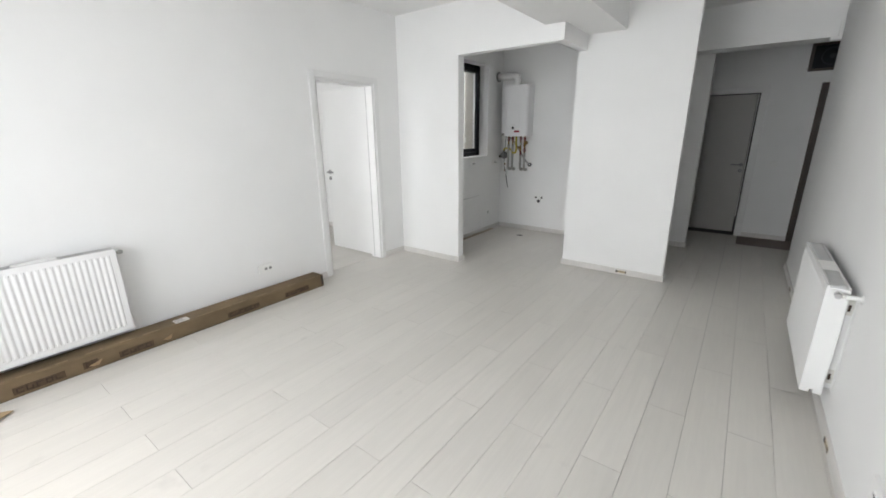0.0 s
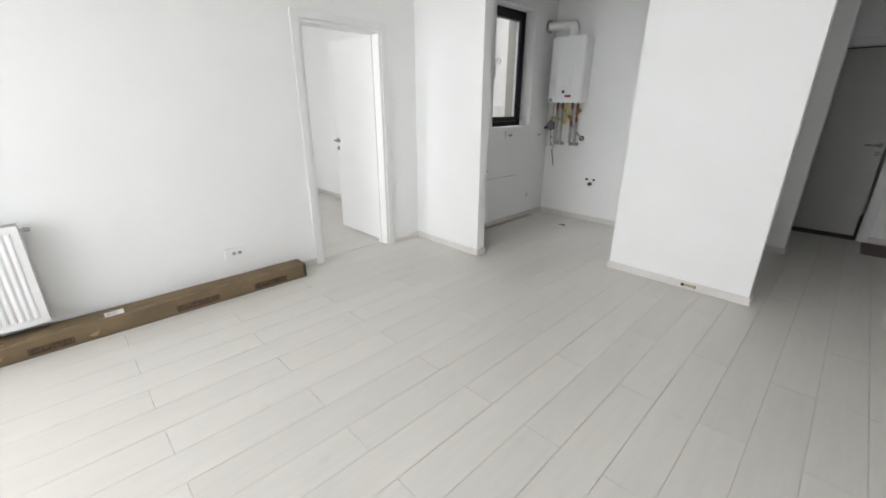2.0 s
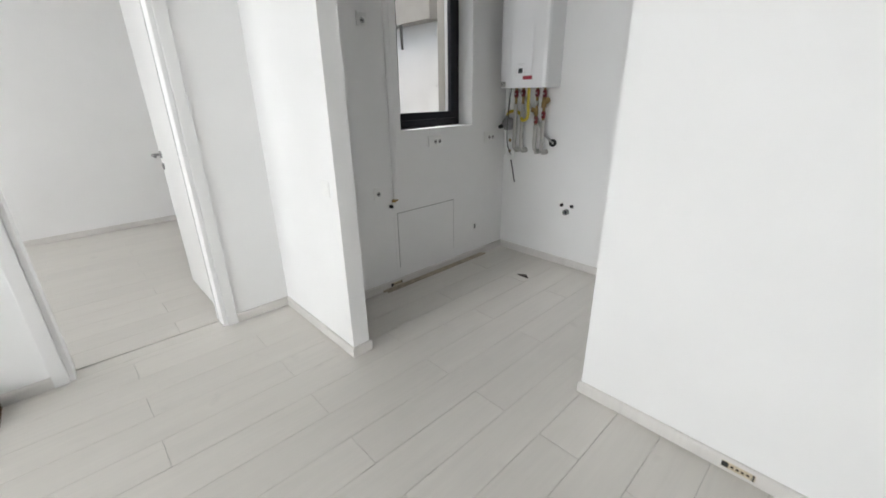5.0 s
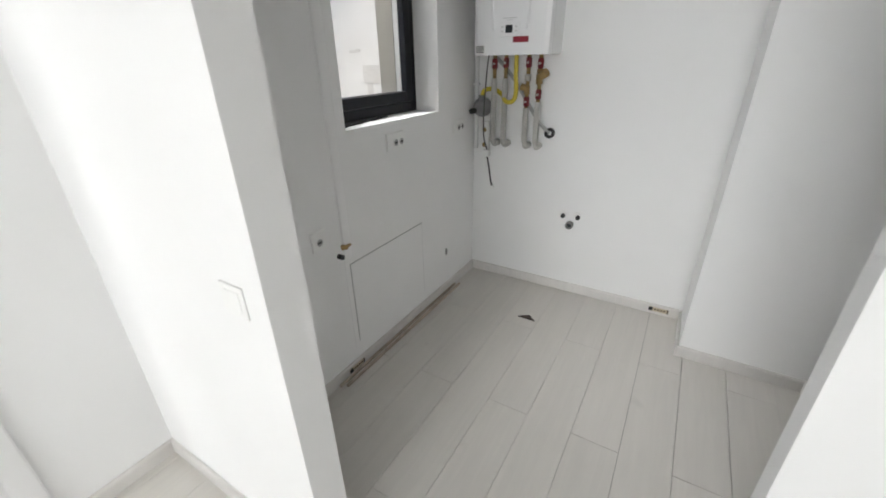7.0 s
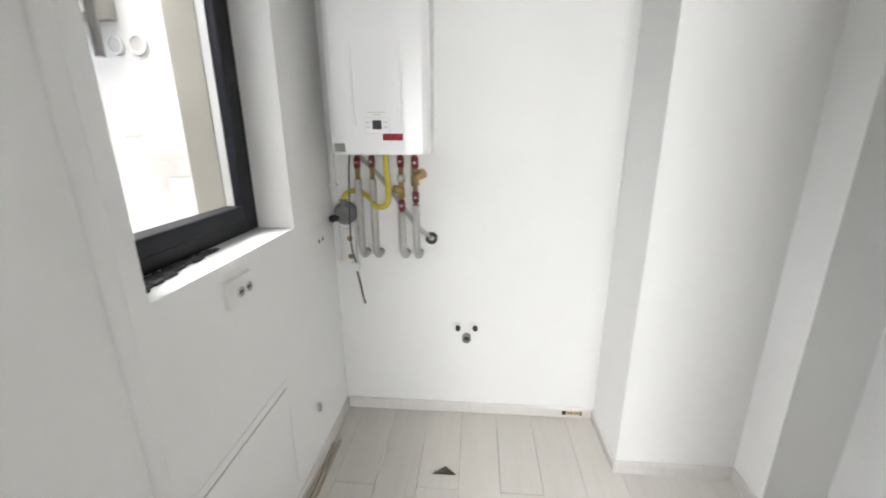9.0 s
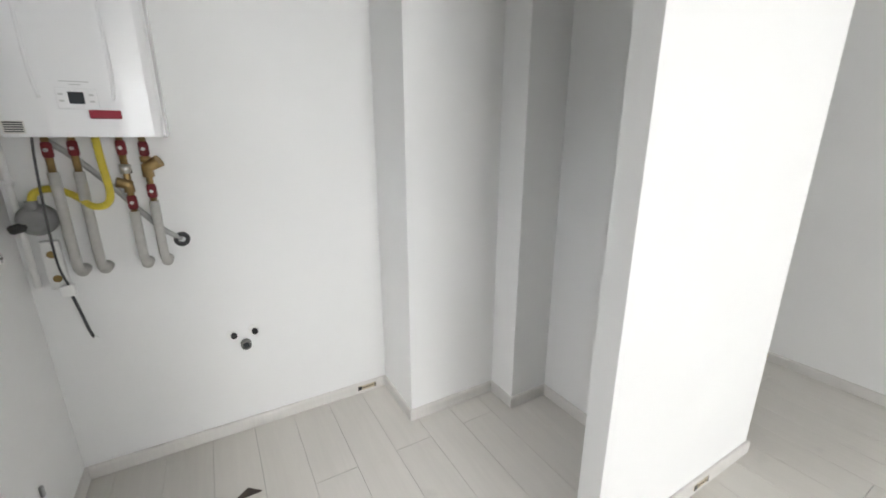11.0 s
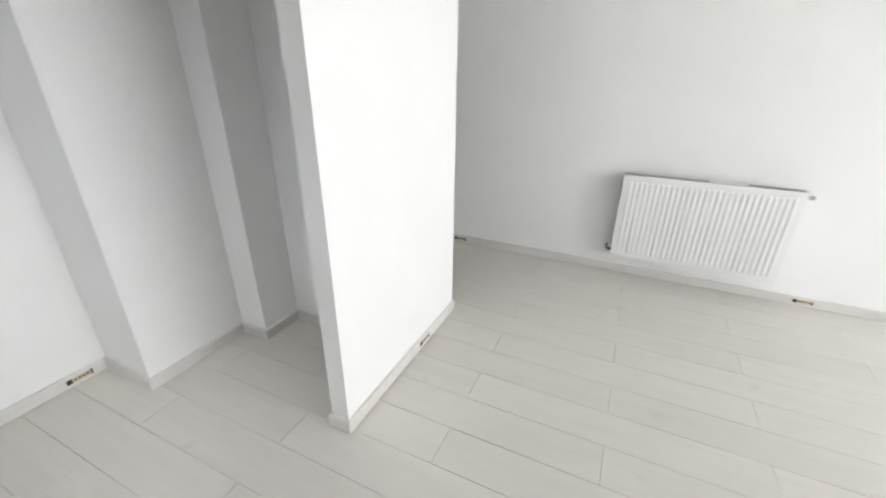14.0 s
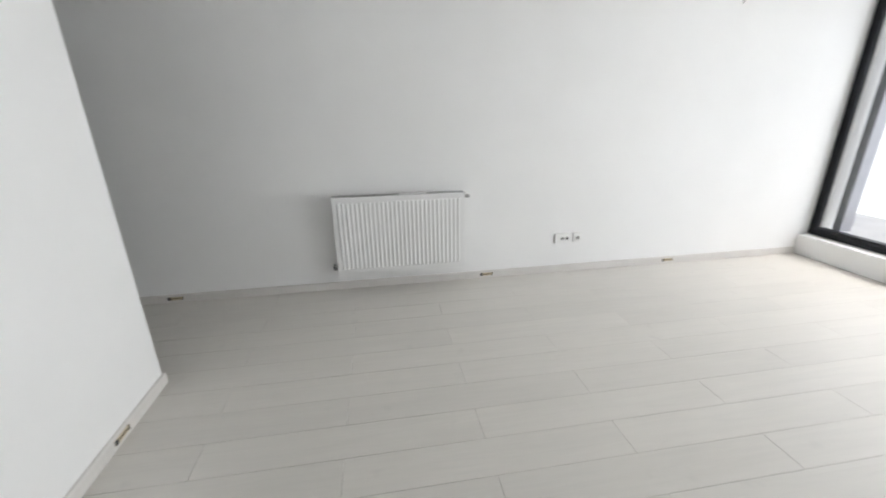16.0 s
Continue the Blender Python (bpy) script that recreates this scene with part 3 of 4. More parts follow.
for y, z, w, h in ((-2.42, 0.045, 0.24, 0.03), (-2.95, 0.045, 0.26, 0.03), (-3.74, 0.042, 0.19, 0.028), (-4.0, 0.05, 0.06, 0.03), (-4.25, 0.045, 0.22, 0.03), (-4.6, 0.045, 0.2, 0.03)):
    part("printed_patch", boxes((CX1 + 0.003, CX1 + 0.0065, y - w / 2 - 0.01, y + w / 2 + 0.01, z - h * 0.8, z + h * 0.8)), INKPALE, carton)
    k = max(2, round(w / 0.045))
    for i in range(k):
        g0, g1 = y - w / 2 + w * (i + 0.1) / k, y - w / 2 + w * (i + 0.85) / k
        zb, zt = z - h / 2, z + h / 2
        bm = boxes((CX1 + 0.0045, CX1 + 0.0085, g0, g0 + 0.007, zb, zt))
        if i % 3 != 1:
            cuboid(bm, CX1 + 0.0045, CX1 + 0.0084, g0 + 0.0072, g1, zt - 0.006, zt)
        if i % 3 != 2:
            cuboid(bm, CX1 + 0.0045, CX1 + 0.0084, g0 + 0.0072, g1, zb, zb + 0.006)
        if i % 2:
            cuboid(bm, CX1 + 0.0045, CX1 + 0.0083, g1 - 0.007, g1, zb + 0.0062, zt - 0.0062)
        part("printed_bar", bm, INK, carton)
# black strip on the front face, for the shade in the flap gap
part("end_gap", boxes((CX1 - 0.002, CX1 + 0.0075, CY1 - 0.024, CY1 - 0.012, 0.022, CH - 0.006)), BLACK, carton, "black strip for the shade in the gap before the end flap")
part("paper_label", boxes((CX1 - 0.075, CX1 - 0.004, -3.47, -3.37, CH + 0.005, CH + 0.008)), PAPER, carton, "white paper shipping label")
for i in range(4):
    part("label_print", boxes((CX1 - 0.066 + 0.014 * i, CX1 - 0.060 + 0.014 * i, -3.46, -3.40 - 0.006 * (i % 3), CH + 0.0081, CH + 0.0089)), GREYPL, carton)
# worn ridges where the outer paper has rubbed off
for k in range(16):
    y = -4.7 + 2.5 * k / 15 + 0.05 * random.random()
    l = 0.03 + 0.10 * random.random()
    part("worn_edge", boxes((CX1 - 0.014, CX1 - 0.004, y, min(y + l, CY1 - 0.03), CH + 0.0005, CH + 0.0052), bevel=0.002), CARDWORN, carton)
for y, s in ((-3.545, 0.55), (-3.98, 0.7)):
    bm = bmesh.new()
    v = [bm.verts.new(q) for q in ((CX1 + 0.009, y - 0.05 * s, 0.04), (CX1 + 0.009, y + 0.06 * s, 0.062), (CX1 + 0.03, y + 0.015, 0.036), (CX1 + 0.010, y - 0.01, 0.03))]
    bm.faces.new(v)
    bmesh.ops.solidify(bm, geom=bm.faces[:], thickness=0.003)
    part("torn_flap", bm, CARDIN, carton, "torn cardboard flap")
bm = boxes((-0.07, 0.07, -0.05, 0.05, 0.0, 0.004))
for v in bm.verts:
    v.co.z += 0.012 * (v.co.x > 0) + 0.0006
    v.co.y += 0.03 * (v.co.x > 0)
scrap = solid("cardboard_scrap", bm, CARDIN, "small torn piece of brown cardboard on the floor", "cardboard", kind="thing")
scrap.matrix_world = pose(0.36, -4.50, 0.0, rz=35)


# ---- sockets and switches ----
def socket(m, outlets, label, thick=0.006):
    """A white plate in the plane y = 0, looking along -y: a blank on one side, small grey outlets on the other."""
    s = thing("wall_socket", label, "socket", m, "wall sockets")
    w = 0.135 if outlets == 2 else 0.075
    part("plate", boxes((-w / 2, w / 2, -thick, -0.0005, -0.041, 0.041), bevel=0.003, seg=2), PLASTIC, s)
    part("mounting_frame", boxes((-w / 2 - 0.002, w / 2 + 0.002, -0.004, -0.0003, -0.043, 0.043), bevel=0.001), PLASTIC, s, "")
    for i in range(outlets):
        x = w / 2 - 0.026 - 0.044 * i if outlets == 2 else 0.0
        part("rim", ring(bmesh.new(), (x, -thick, -0.006), (0, -1, 0), 0.020, 0.0168, 0.004, 20), PLASTIC, s)
        well = part("outlet", ring(bmesh.new(), (x, -thick + 0.0005, -0.006), (0, -1, 0), 0.0166, 0, 0.001, 20), GREYPL, s, "grey recessed outlet")
        part("contact", boxes((x - 0.010, x + 0.010, -thick - 0.0025, -thick - 0.0005, -0.010, -0.003)), BLACK, well)
    return s


def on_west(y, z, x=0.0):
    return pose(x, y, z, rz=90)


def on_east(y, z):
    return pose(4.065, y, z, rz=-90)


socket(on_west(-2.605, 0.30), 2, "white double wall socket above the carton", 0.02)
socket(on_east(-2.735, 0.313), 2, "white double wall socket on the long wall", 0.014)
socket(on_east(-2.875, 0.313), 1, "white single outlet beside a double socket", 0.014)
socket(on_west(0.52, 1.08, 0.33), 2, "white double socket below the kitchen window", 0.012)
socket(on_west(1.16, 1.065, 0.33), 2, "white double socket beside the boiler pipes")
socket(on_west(-0.03, 0.765, 0.33), 1, "white single socket low on the kitchen wall")
socket(on_west(-0.06, 1.838, 0.33), 1, "white single socket high on the kitchen wall")


def switch(m, label):
    s = thing("light_switch", label, "switch", m, "light switches")
    part("plate", boxes((-0.041, 0.041, -0.005, -0.0005, -0.041, 0.041), bevel=0.002, seg=2), PLASTIC, s)
    part("rocker", boxes((-0.027, 0.027, -0.007, -0.005, -0.027, 0.027), bevel=0.001), PLASTIC, s)


switch(pose(0.775, -0.648, 0.965), "white light switch beside the kitchen opening")
switch(pose(3.82, 2.75, 1.05), "white light switch on the dim hall wall")

# ---- hall ----
box = thing("meter_window", "dark glazed box above the entrance", "vent")
part("frame", boxes((3.955, 3.99, 2.725, 2.749, 2.215, 2.54), (4.34, 4.375, 2.725, 2.749, 2.215, 2.54), (3.99, 4.34, 2.725, 2.749, 2.215, 2.245), (3.99, 4.34, 2.725, 2.749, 2.51, 2.54), bevel=0.003), DARKDOOR, box)
part("cover", boxes((3.99, 4.34, 2.736, 2.749, 2.245, 2.51)), DKGLASS, box, "dark glossy cover")
part("fan_ring", ring(bmesh.new(), (4.165, 2.736, 2.378), (0, -1, 0), 0.105, 0.092, 0.008, 32), LCD, box, "dark round fan rim")
part("fan_hub", ring(bmesh.new(), (4.165, 2.736, 2.378), (0, -1, 0), 0.03, 0, 0.006, 20), LCD, box)
sensor = thing("wall_sensor", "small white sensor on a bracket by the lintel", "sensor", pose(4.063, 1.24, 2.39))
part("arm", boxes((-0.03, 0.0, -0.012, 0.012, -0.02, 0.11), bevel=0.003), PLASTIC, sensor)
part("head", boxes((-0.085, -0.002, -0.035, 0.035, -0.055, -0.02), bevel=0.008, seg=2), PLASTIC, sensor)
hook = thing("cable_stub", "short grey cable stub on the long wall", "cable", pose(4.065, -4.03, 2.14))
part("cable", tube(bmesh.new(), curve([(0, 0, 0), (-0.02, 0, 0), (-0.03, 0.005, -0.02), (-0.03, 0.01, -0.04)], 5), 0.006, 8), GREYPL, hook)

# ---- kitchen: boiler ----
boiler = thing("gas_boiler", "white wall-hung gas boiler with a white flue", "boiler")
BX0, BX1, BY0, BY1, BZ0, BZ1 = 0.421, 0.857, 1.15, 1.374, 1.448, 2.170
bm = bmesh.new()
prof = [(BX0, BY1), (BX0, BY0 + 0.045), (BX0 + 0.008, BY0 + 0.022), (BX0 + 0.03, BY0 + 0.012), (BX0 + 0.10, BY0 + 0.003), (BX0 + 0.135, BY0), (BX1 - 0.135, BY0), (BX1 - 0.10, BY0 + 0.003), (BX1 - 0.03, BY0 + 0.012), (BX1 - 0.008, BY0 + 0.022), (BX1, BY0 + 0.045), (BX1, BY1)]
lo = [bm.verts.new((x, y, BZ0)) for x, y in prof]
hi = [bm.verts.new((x, y, BZ1)) for x, y in prof]
for i in range(len(prof)):
    j = (i + 1) % len(prof)
    bm.faces.new((lo[i], lo[j], hi[j], hi[i]))
bm.faces.new(lo[::-1])
bm.faces.new(hi)
bmesh.ops.bevel(bm, geom=[e for e in bm.edges if abs(e.verts[0].co.z - e.verts[1].co.z) < 0.01], offset=0.006, segments=2, affect="EDGES")
part("casing", bm, CASING, boiler, "glossy white steel casing")
for x in (BX0 + 0.118, BX1 - 0.118):
    bm = bmesh.new()
    tube(bm, curve([(x + 0.008 * (1 if x < 0.64 else -1), BY0 + 0.004, BZ0 + 0.12), (x, BY0 + 0.003, BZ0 + 0.20), (x, BY0 + 0.004, BZ0 + 0.34), (x, BY0 + 0.008, BZ0 + 0.50)], 6), 0.006, 8)
    part("moulded_rib", bm, CASING, boiler)
part("display_panel", boxes((0.587, 0.692, BY0 - 0.004, BY0, 1.535, 1.60), bevel=0.0035, seg=2), CASING, boiler)
part("display", boxes((0.619, 0.658, BY0 - 0.0065, BY0 - 0.004, 1.552, 1.588), bevel=0.001), LCD, boiler, "dark display")
for z in (1.56, 1.58):
    for x in (0.595, 0.671):
        part("button", boxes((x, x + 0.012, BY0 - 0.006, BY0 - 0.004, z - 0.003, z + 0.003)), GASKET, boiler)
for z, w in ((1.618, 0.075), (1.609, 0.03)):
    part("printed_line", boxes((0.64 - w / 2, 0.64 + w / 2, BY0 - 0.0015, BY0 - 0.0002, z, z + 0.003)), GASKET, boiler)
part("badge", boxes((0.661, 0.746, BY0 - 0.004, BY0, 1.507, 1.534), bevel=0.002), DRED, boiler, "dark red badge")
lab = part("rating_label", boxes((0.444, 0.496, BY0 + 0.004, BY0 + 0.016, 1.459, 1.497)), PAPER, boiler, "small printed rating label")
for i in range(5):
    part("printed_line", boxes((0.448, 0.492, BY0 + 0.0025, BY0 + 0.004, 1.463 + i * 0.007, 1.4665 + i * 0.007)), LCD, lab)
bm = bmesh.new()
FX, FY, FZ = 0.66, 1.225, 2.295
tube(bm, curve([(FX, FY, BZ1 - 0.002), (FX, FY, FZ - 0.06), (FX - 0.012, FY, FZ - 0.018), (FX - 0.05, FY, FZ), (0.332, FY, FZ + 0.01)], 6), 0.047, 24)
part("flue_pipe", bm, PLASTIC, boiler, "white horizontal flue pipe")
part("flue_collar", ring(bmesh.new(), (FX, FY, BZ1), (0, 0, 1), 0.06, 0.047, 0.025, 28), PLASTIC, boiler)
part("elbow_collar", ring(bmesh.new(), (FX - 0.075, FY, FZ + 0.001), (-1, 0, 0), 0.052, 0.046, 0.03, 28), PLASTIC, boiler)
part("flue_rose", ring(bmesh.new(), (0.3305, FY, FZ + 0.01), (1, 0, 0), 0.072, 0.047, 0.015, 28), GREYPL, boiler)

# pipes that come out of the wall and rise into the boiler
PY = 1.30


def riser(x, ztop, zbot, label, valves, sleeve_top=1.328):
    p = thing("heating_pipe", label, "pipe", None, "boiler pipes")
    bm = tube(bmesh.new(), curve([(x + 0.004, 1.374, zbot), (x + 0.004, 1.35, zbot), (x + 0.002, PY + 0.02, zbot + 0.012), (x, PY, zbot + 0.05), (x, PY, sleeve_top)], 6), 0.0165, 14)
    part("insulated_pipe", bm, INSUL, p)
    part("elbow_sleeve", tube(bmesh.new(), [(x + 0.004, 1.374, zbot), (x + 0.004, 1.325, zbot)], 0.021, 14), INSUL, p)
    part("upper_pipe", tube(bmesh.new(), [(x, PY, sleeve_top - 0.01), (x, PY, ztop)], 0.0115, 12), BRASS, p)
    for z, big in valves:
        b = part("valve", tube(bmesh.new(), [(x, PY, z - 0.028), (x, PY, z - 0.02), (x, PY, z + 0.02), (x, PY, z + 0.028)], [0.012, 0.0175, 0.0175, 0.012], 6), RED, p, "red lacquered valve")
        part("valve_screw", ring(bmesh.new(), (x, PY - 0.0155, z), (0, -1, 0), 0.0065, 0, 0.008, 12), CHROME, b)
        if big:
            part("union_nut", tube(bmesh.new(), [(x, PY, z - 0.05), (x, PY, z - 0.028)], 0.019, 6), BRASS, p)
    return p


riser(0.497, BZ0, 0.95, "grey insulated heating pipe with a red valve", [(1.405, False)])
riser(0.567, BZ0, 0.95, "grey insulated heating pipe with a red valve", [(1.41, False)])
riser(0.703, BZ0, 0.95, "grey insulated water pipe with two red valves", [(1.41, False), (1.205, False)], 1.17)
riser(0.771, BZ0, 0.95, "grey insulated water pipe with brass fittings", [(1.405, True), (1.245, False)], 1.205)

filt = thing("pipe_filter", "brass strainer branching off a boiler pipe", "fitting")
part("body", tube(bmesh.new(), [(0.771, PY - 0.002, 1.30), (0.771, PY - 0.004, 1.335), (0.815, PY - 0.02, 1.36)], [0.020, 0.022, 0.024], 8), BRASS, filt)
filt2 = thing("pipe_filter", "brass angled tap on a boiler pipe", "fitting")
part("body", tube(bmesh.new(), [(0.703, PY - 0.004, 1.245), (0.703, PY - 0.006, 1.275), (0.668, PY - 0.015, 1.285)], [0.018, 0.021, 0.02], 8), BRASS, filt2)
part("steel_nut", tube(bmesh.new(), [(0.703, PY - 0.001, 1.315), (0.703, PY - 0.001, 1.35)], 0.0205, 6), CHROME, filt2)

gas = thing("gas_hose", "yellow corrugated gas hose looping under the boiler", "hose")
part("hose", tube(bmesh.new(), curve([(0.640, PY - 0.03, BZ0), (0.643, PY - 0.035, 1.36), (0.648, PY - 0.035, 1.25), (0.630, PY - 0.035, 1.208), (0.59, PY - 0.035, 1.205), (0.53, PY + 0.035, 1.24), (0.475, PY + 0.03, 1.268), (0.435, PY - 0.01, 1.258), (0.426, PY - 0.02, 1.215)], 8), 0.0125, 12), YELLOW, gas)
reg = thing("gas_regulator", "round grey gas regulator beside the pipes", "regulator")
part("body", tube(bmesh.new(), [(0.425, PY + 0.04, 1.165), (0.425, PY + 0.02, 1.165), (0.425, PY - 0.02, 1.165), (0.425, PY - 0.04, 1.165)], [0.04, 0.055, 0.055, 0.035], 24), REGUL, reg)
part("neck", tube(bmesh.new(), [(0.425, PY - 0.02, 1.19), (0.425, PY - 0.02, 1.235)], 0.018, 8), REGUL, reg)
part("stub", tube(bmesh.new(), [(0.40, PY - 0.025, 1.150), (0.362, PY - 0.035, 1.140), (0.354, PY - 0.037, 1.138)], [0.017, 0.017, 0.012], 12), BLACK, reg, "black side stub")
part("bracket", boxes((0.405, 0.445, PY + 0.04, 1.374, 1.155, 1.175)), REGUL, reg)
gp = thing("gas_pipe", "thin white gas pipe up the kitchen corner", "pipe")
part("pipe", tube(bmesh.new(), [(0.358, 1.355, 0.90), (0.358, 1.355, BZ0 + 0.1)], 0.011, 12), PLASTIC, gp)
part("clip", boxes((0.335, 0.372, 1.34, 1.374, 1.285, 1.30), bevel=0.003), PLASTIC, gp)
strip = thing("power_outlet", "white double outlet standing upright by the pipes", "socket", pose(0.422, 1.375, 0.985))
part("body", boxes((-0.028, 0.028, -0.035, -0.001, -0.10, 0.09), bevel=0.006, seg=2), PLASTIC, strip)
for z in (-0.055, 0.04):
    part("outlet", ring(bmesh.new(), (0, -0.035, z), (0, -1, 0), 0.014, 0, 0.0015, 16), BRASS, strip, "brown outlet")
cable = thing("boiler_cable", "black mains cable hanging from the boiler", "cable")
part("cable", tube(bmesh.new(), curve([(0.478, PY - 0.045, BZ0), (0.472, PY - 0.055, 1.36), (0.462, PY - 0.06, 1.15), (0.455, PY - 0.04, 1.0), (0.452, PY + 0.02, 0.905)], 8), 0.004, 8), DKCABLE, cable)
part("plug", boxes((0.430, 0.470, PY + 0.0, PY + 0.04, 0.862, 0.905), bevel=0.006, seg=2), PLASTIC, cable, "white plug")
part("lower_cable", tube(bmesh.new(), curve([(0.454, PY + 0.02, 0.864), (0.46, PY + 0.04, 0.79), (0.468, 1.355, 0.70), (0.472, 1.372, 0.655)], 8), 0.0055, 8), DKCABLE, cable)
part("wall_cap", ring(bmesh.new(), (0.473, 1.3745, 0.645), (0, -1, 0), 0.016, 0, 0.008, 16), PLASTIC, cable)
drain = thing("condensate_hose", "grey condensate hose ending in a black rubber ring", "hose")
part("hose", tube(bmesh.new(), curve([(0.49, PY + 0.04, BZ0 - 0.01), (0.56, PY + 0.045, 1.37), (0.64, PY + 0.05, 1.27), (0.71, PY + 0.05, 1.17), (0.78, PY + 0.045, 1.08), (0.834, 1.37, 1.03)], 8), 0.011, 10), GREYPL, drain)
part("rubber_ring", ring(bmesh.new(), (0.836, 1.3745, 1.027), (0, -1, 0), 0.030, 0.014, 0.018, 24), BLACK, drain, "black rubber ring")

outlets = thing("water_outlets", "two capped water outlets and a drain in the wall", "fitting", pose(1.018, 1.375, 0.51))
for x, z in ((-0.046, 0.02), (0.046, 0.022)):
    part("rose", ring(bmesh.new(), (x - 0.006, -0.0005, z + 0.006), (0, -1, 0), 0.025, 0.012, 0.006, 24), PLASTIC, outlets)
    part("plug", ring(bmesh.new(), (x, -0.0005, z), (0, -1, 0), 0.0135, 0, 0.02, 16), BLACK, outlets, "black plug")
part("drain_stub", ring(bmesh.new(), (0.0, -0.0005, -0.034), (0, -1, 0), 0.0235, 0.016, 0.03, 24), DRAINPL, outlets, "grey drain stub")
part("drain_cap", ring(bmesh.new(), (0.0, -0.0005, -0.034), (0, -1, 0), 0.016, 0, 0.012, 20), LCD, outlets)

# ---- kitchen: west wall ----
panel = thing("access_panel", "white access panel set flush in the wall", "panel")
part("cover", boxes((0.3305, 0.334, 0.130, 0.716, 0.155, 0.582), bevel=0.001), PAINT, panel)
part("rim", boxes((0.3302, 0.3325, 0.095, 0.124, 0.125, 0.62), (0.3302, 0.3325, 0.124, 0.745, 0.588, 0.62), (0.3302, 0.3325, 0.720, 0.745, 0.125, 0.588), bevel=0.0008), PAINT, panel)
part("joint", boxes((0.3302, 0.3315, 0.124, 0.130, 0.151, 0.588), (0.3302, 0.3315, 0.130, 0.720, 0.582, 0.588), (0.3302, 0.3315, 0.716, 0.720, 0.151, 0.582)), GREYPL, panel, "dark joint round the panel")
BAND0, BAND1 = 0.095, 0.145
bm = bmesh.new()
rows = []
for i in range(57):
    z = 0.60 + 2.2 * i / 56
    w = 0.5 * (BAND1 - BAND0) * (1 + 0.12 * noise.noise(Vector((z * 3.1, 2.2, 0.4))))
    c = 0.5 * (BAND0 + BAND1) + 0.003 * noise.noise(Vector((z * 2.0, 7.7, 0.1)))
    d = 0.011 * (1 + 0.25 * noise.noise(Vector((z * 5.3, 1.1, 3.4)))) * min(1.0, (z - 0.595) / 0.08)
    rows.append([bm.verts.new((0.3302 + d * math.sin(math.pi * k / 8) ** 0.8, c - w * math.cos(math.pi * k / 8), z)) for k in range(9)])
for p, q in zip(rows, rows[1:]):
    for k in range(8):
        bm.faces.new((p[k], p[k + 1], q[k + 1], q[k])).smooth = True
bm.faces.new(rows[-1])
solid("pipe_chase", bm, PAINT, "rounded white plastered ridge over a buried pipe", "wall")
tap = thing("wall_tap", "small brass tap stub low on the wall", "tap", pose(0.33, BAND0 + 0.0, 0.69))
part("stub", tube(bmesh.new(), [(0, 0, 0), (0.028, 0.0, 0)], 0.010, 10), BRASS, tap)
part("lever", tube(bmesh.new(), [(0.022, -0.022, 0.002), (0.024, 0.026, 0.004)], [0.009, 0.007], 8), BRASS, tap)
stub = thing("pipe_stub", "short black capped pipe stub in the wall", "pipe", pose(0.33, 0.068, 0.652))
part("stub", ring(bmesh.new(), (0, 0, 0), (1, 0, 0), 0.012, 0, 0.025, 14), BLACK, stub)
stub2 = thing("pipe_stub", "tiny grey pipe stub low on the wall", "pipe", pose(0.33, 0.986, 0.29))
part("stub", boxes((0, 0.012, -0.008, 0.008, -0.022, 0.022), bevel=0.004), GREYPL, stub2)
vent = thing("wall_vent", "round black vent hole high on the kitchen wall", "vent", pose(0.33, 0.045, 2.30))
part("ring", ring(bmesh.new(), (0, 0, 0), (1, 0, 0), 0.055, 0.045, 0.006, 28), GREYPL, vent)
part("hole", ring(bmesh.new(), (0, 0, 0), (1, 0, 0), 0.045, 0, 0.002, 28), BLACK, vent)
for x, y0, y1 in ((0.345, -0.06, 1.07), (0.372, -0.04, 1.09)):
    bm = boxes((x, x + 0.014, y0, y1, 0.001, 0.016), bevel=0.003)
    solid("skirting_offcut", bm, material("brown_fibreboard", (0.48, 0.41, 0.32), 0.8, vary=0.2, scale=20), "loose brown fibreboard strip lying along the wall", "strip", kind="thing", group="loose strips")
bm = bmesh.new()
tri = [bm.verts.new(p) for p in ((0.879, 0.922, 0.001), (0.984, 0.922, 0.001), (0.935, 0.965, 0.001))]
f = bm.faces.new(tri)
ext = bmesh.ops.extrude_face_region(bm, geom=[f])
bmesh.ops.translate(bm, vec=(0, 0, 0.006), verts=[g for g in ext["geom"] if isinstance(g, bmesh.types.BMVert)])
solid("laminate_offcut", bm, material("dark_underlay", (0.07, 0.055, 0.045), 0.85, vary=0.25, scale=30), "small dark triangular offcut lying on the floor", "offcut", kind="thing")
bm = bmesh.new()
for i in range(150):
    y = 0.215 + 0.40 * random.random() ** 1.3
    s = 0.003 + 0.011 * random.random()
    x = 0.190 + 0.075 * random.random() * (1 - (y - 0.21) * 2)
    cuboid(bm, x, x + s * 1.4, y - s, y + s * 1.3, 1.1735, 1.177 + 0.006 * random.random())
solid("sill_rubble", bm, material("mortar_crumbs", (0.06, 0.06, 0.065), 0.9, vary=0.4, scale=40, bump=0.5), "dark crumbs of mortar on the window sill", "rubble", kind="stuff")


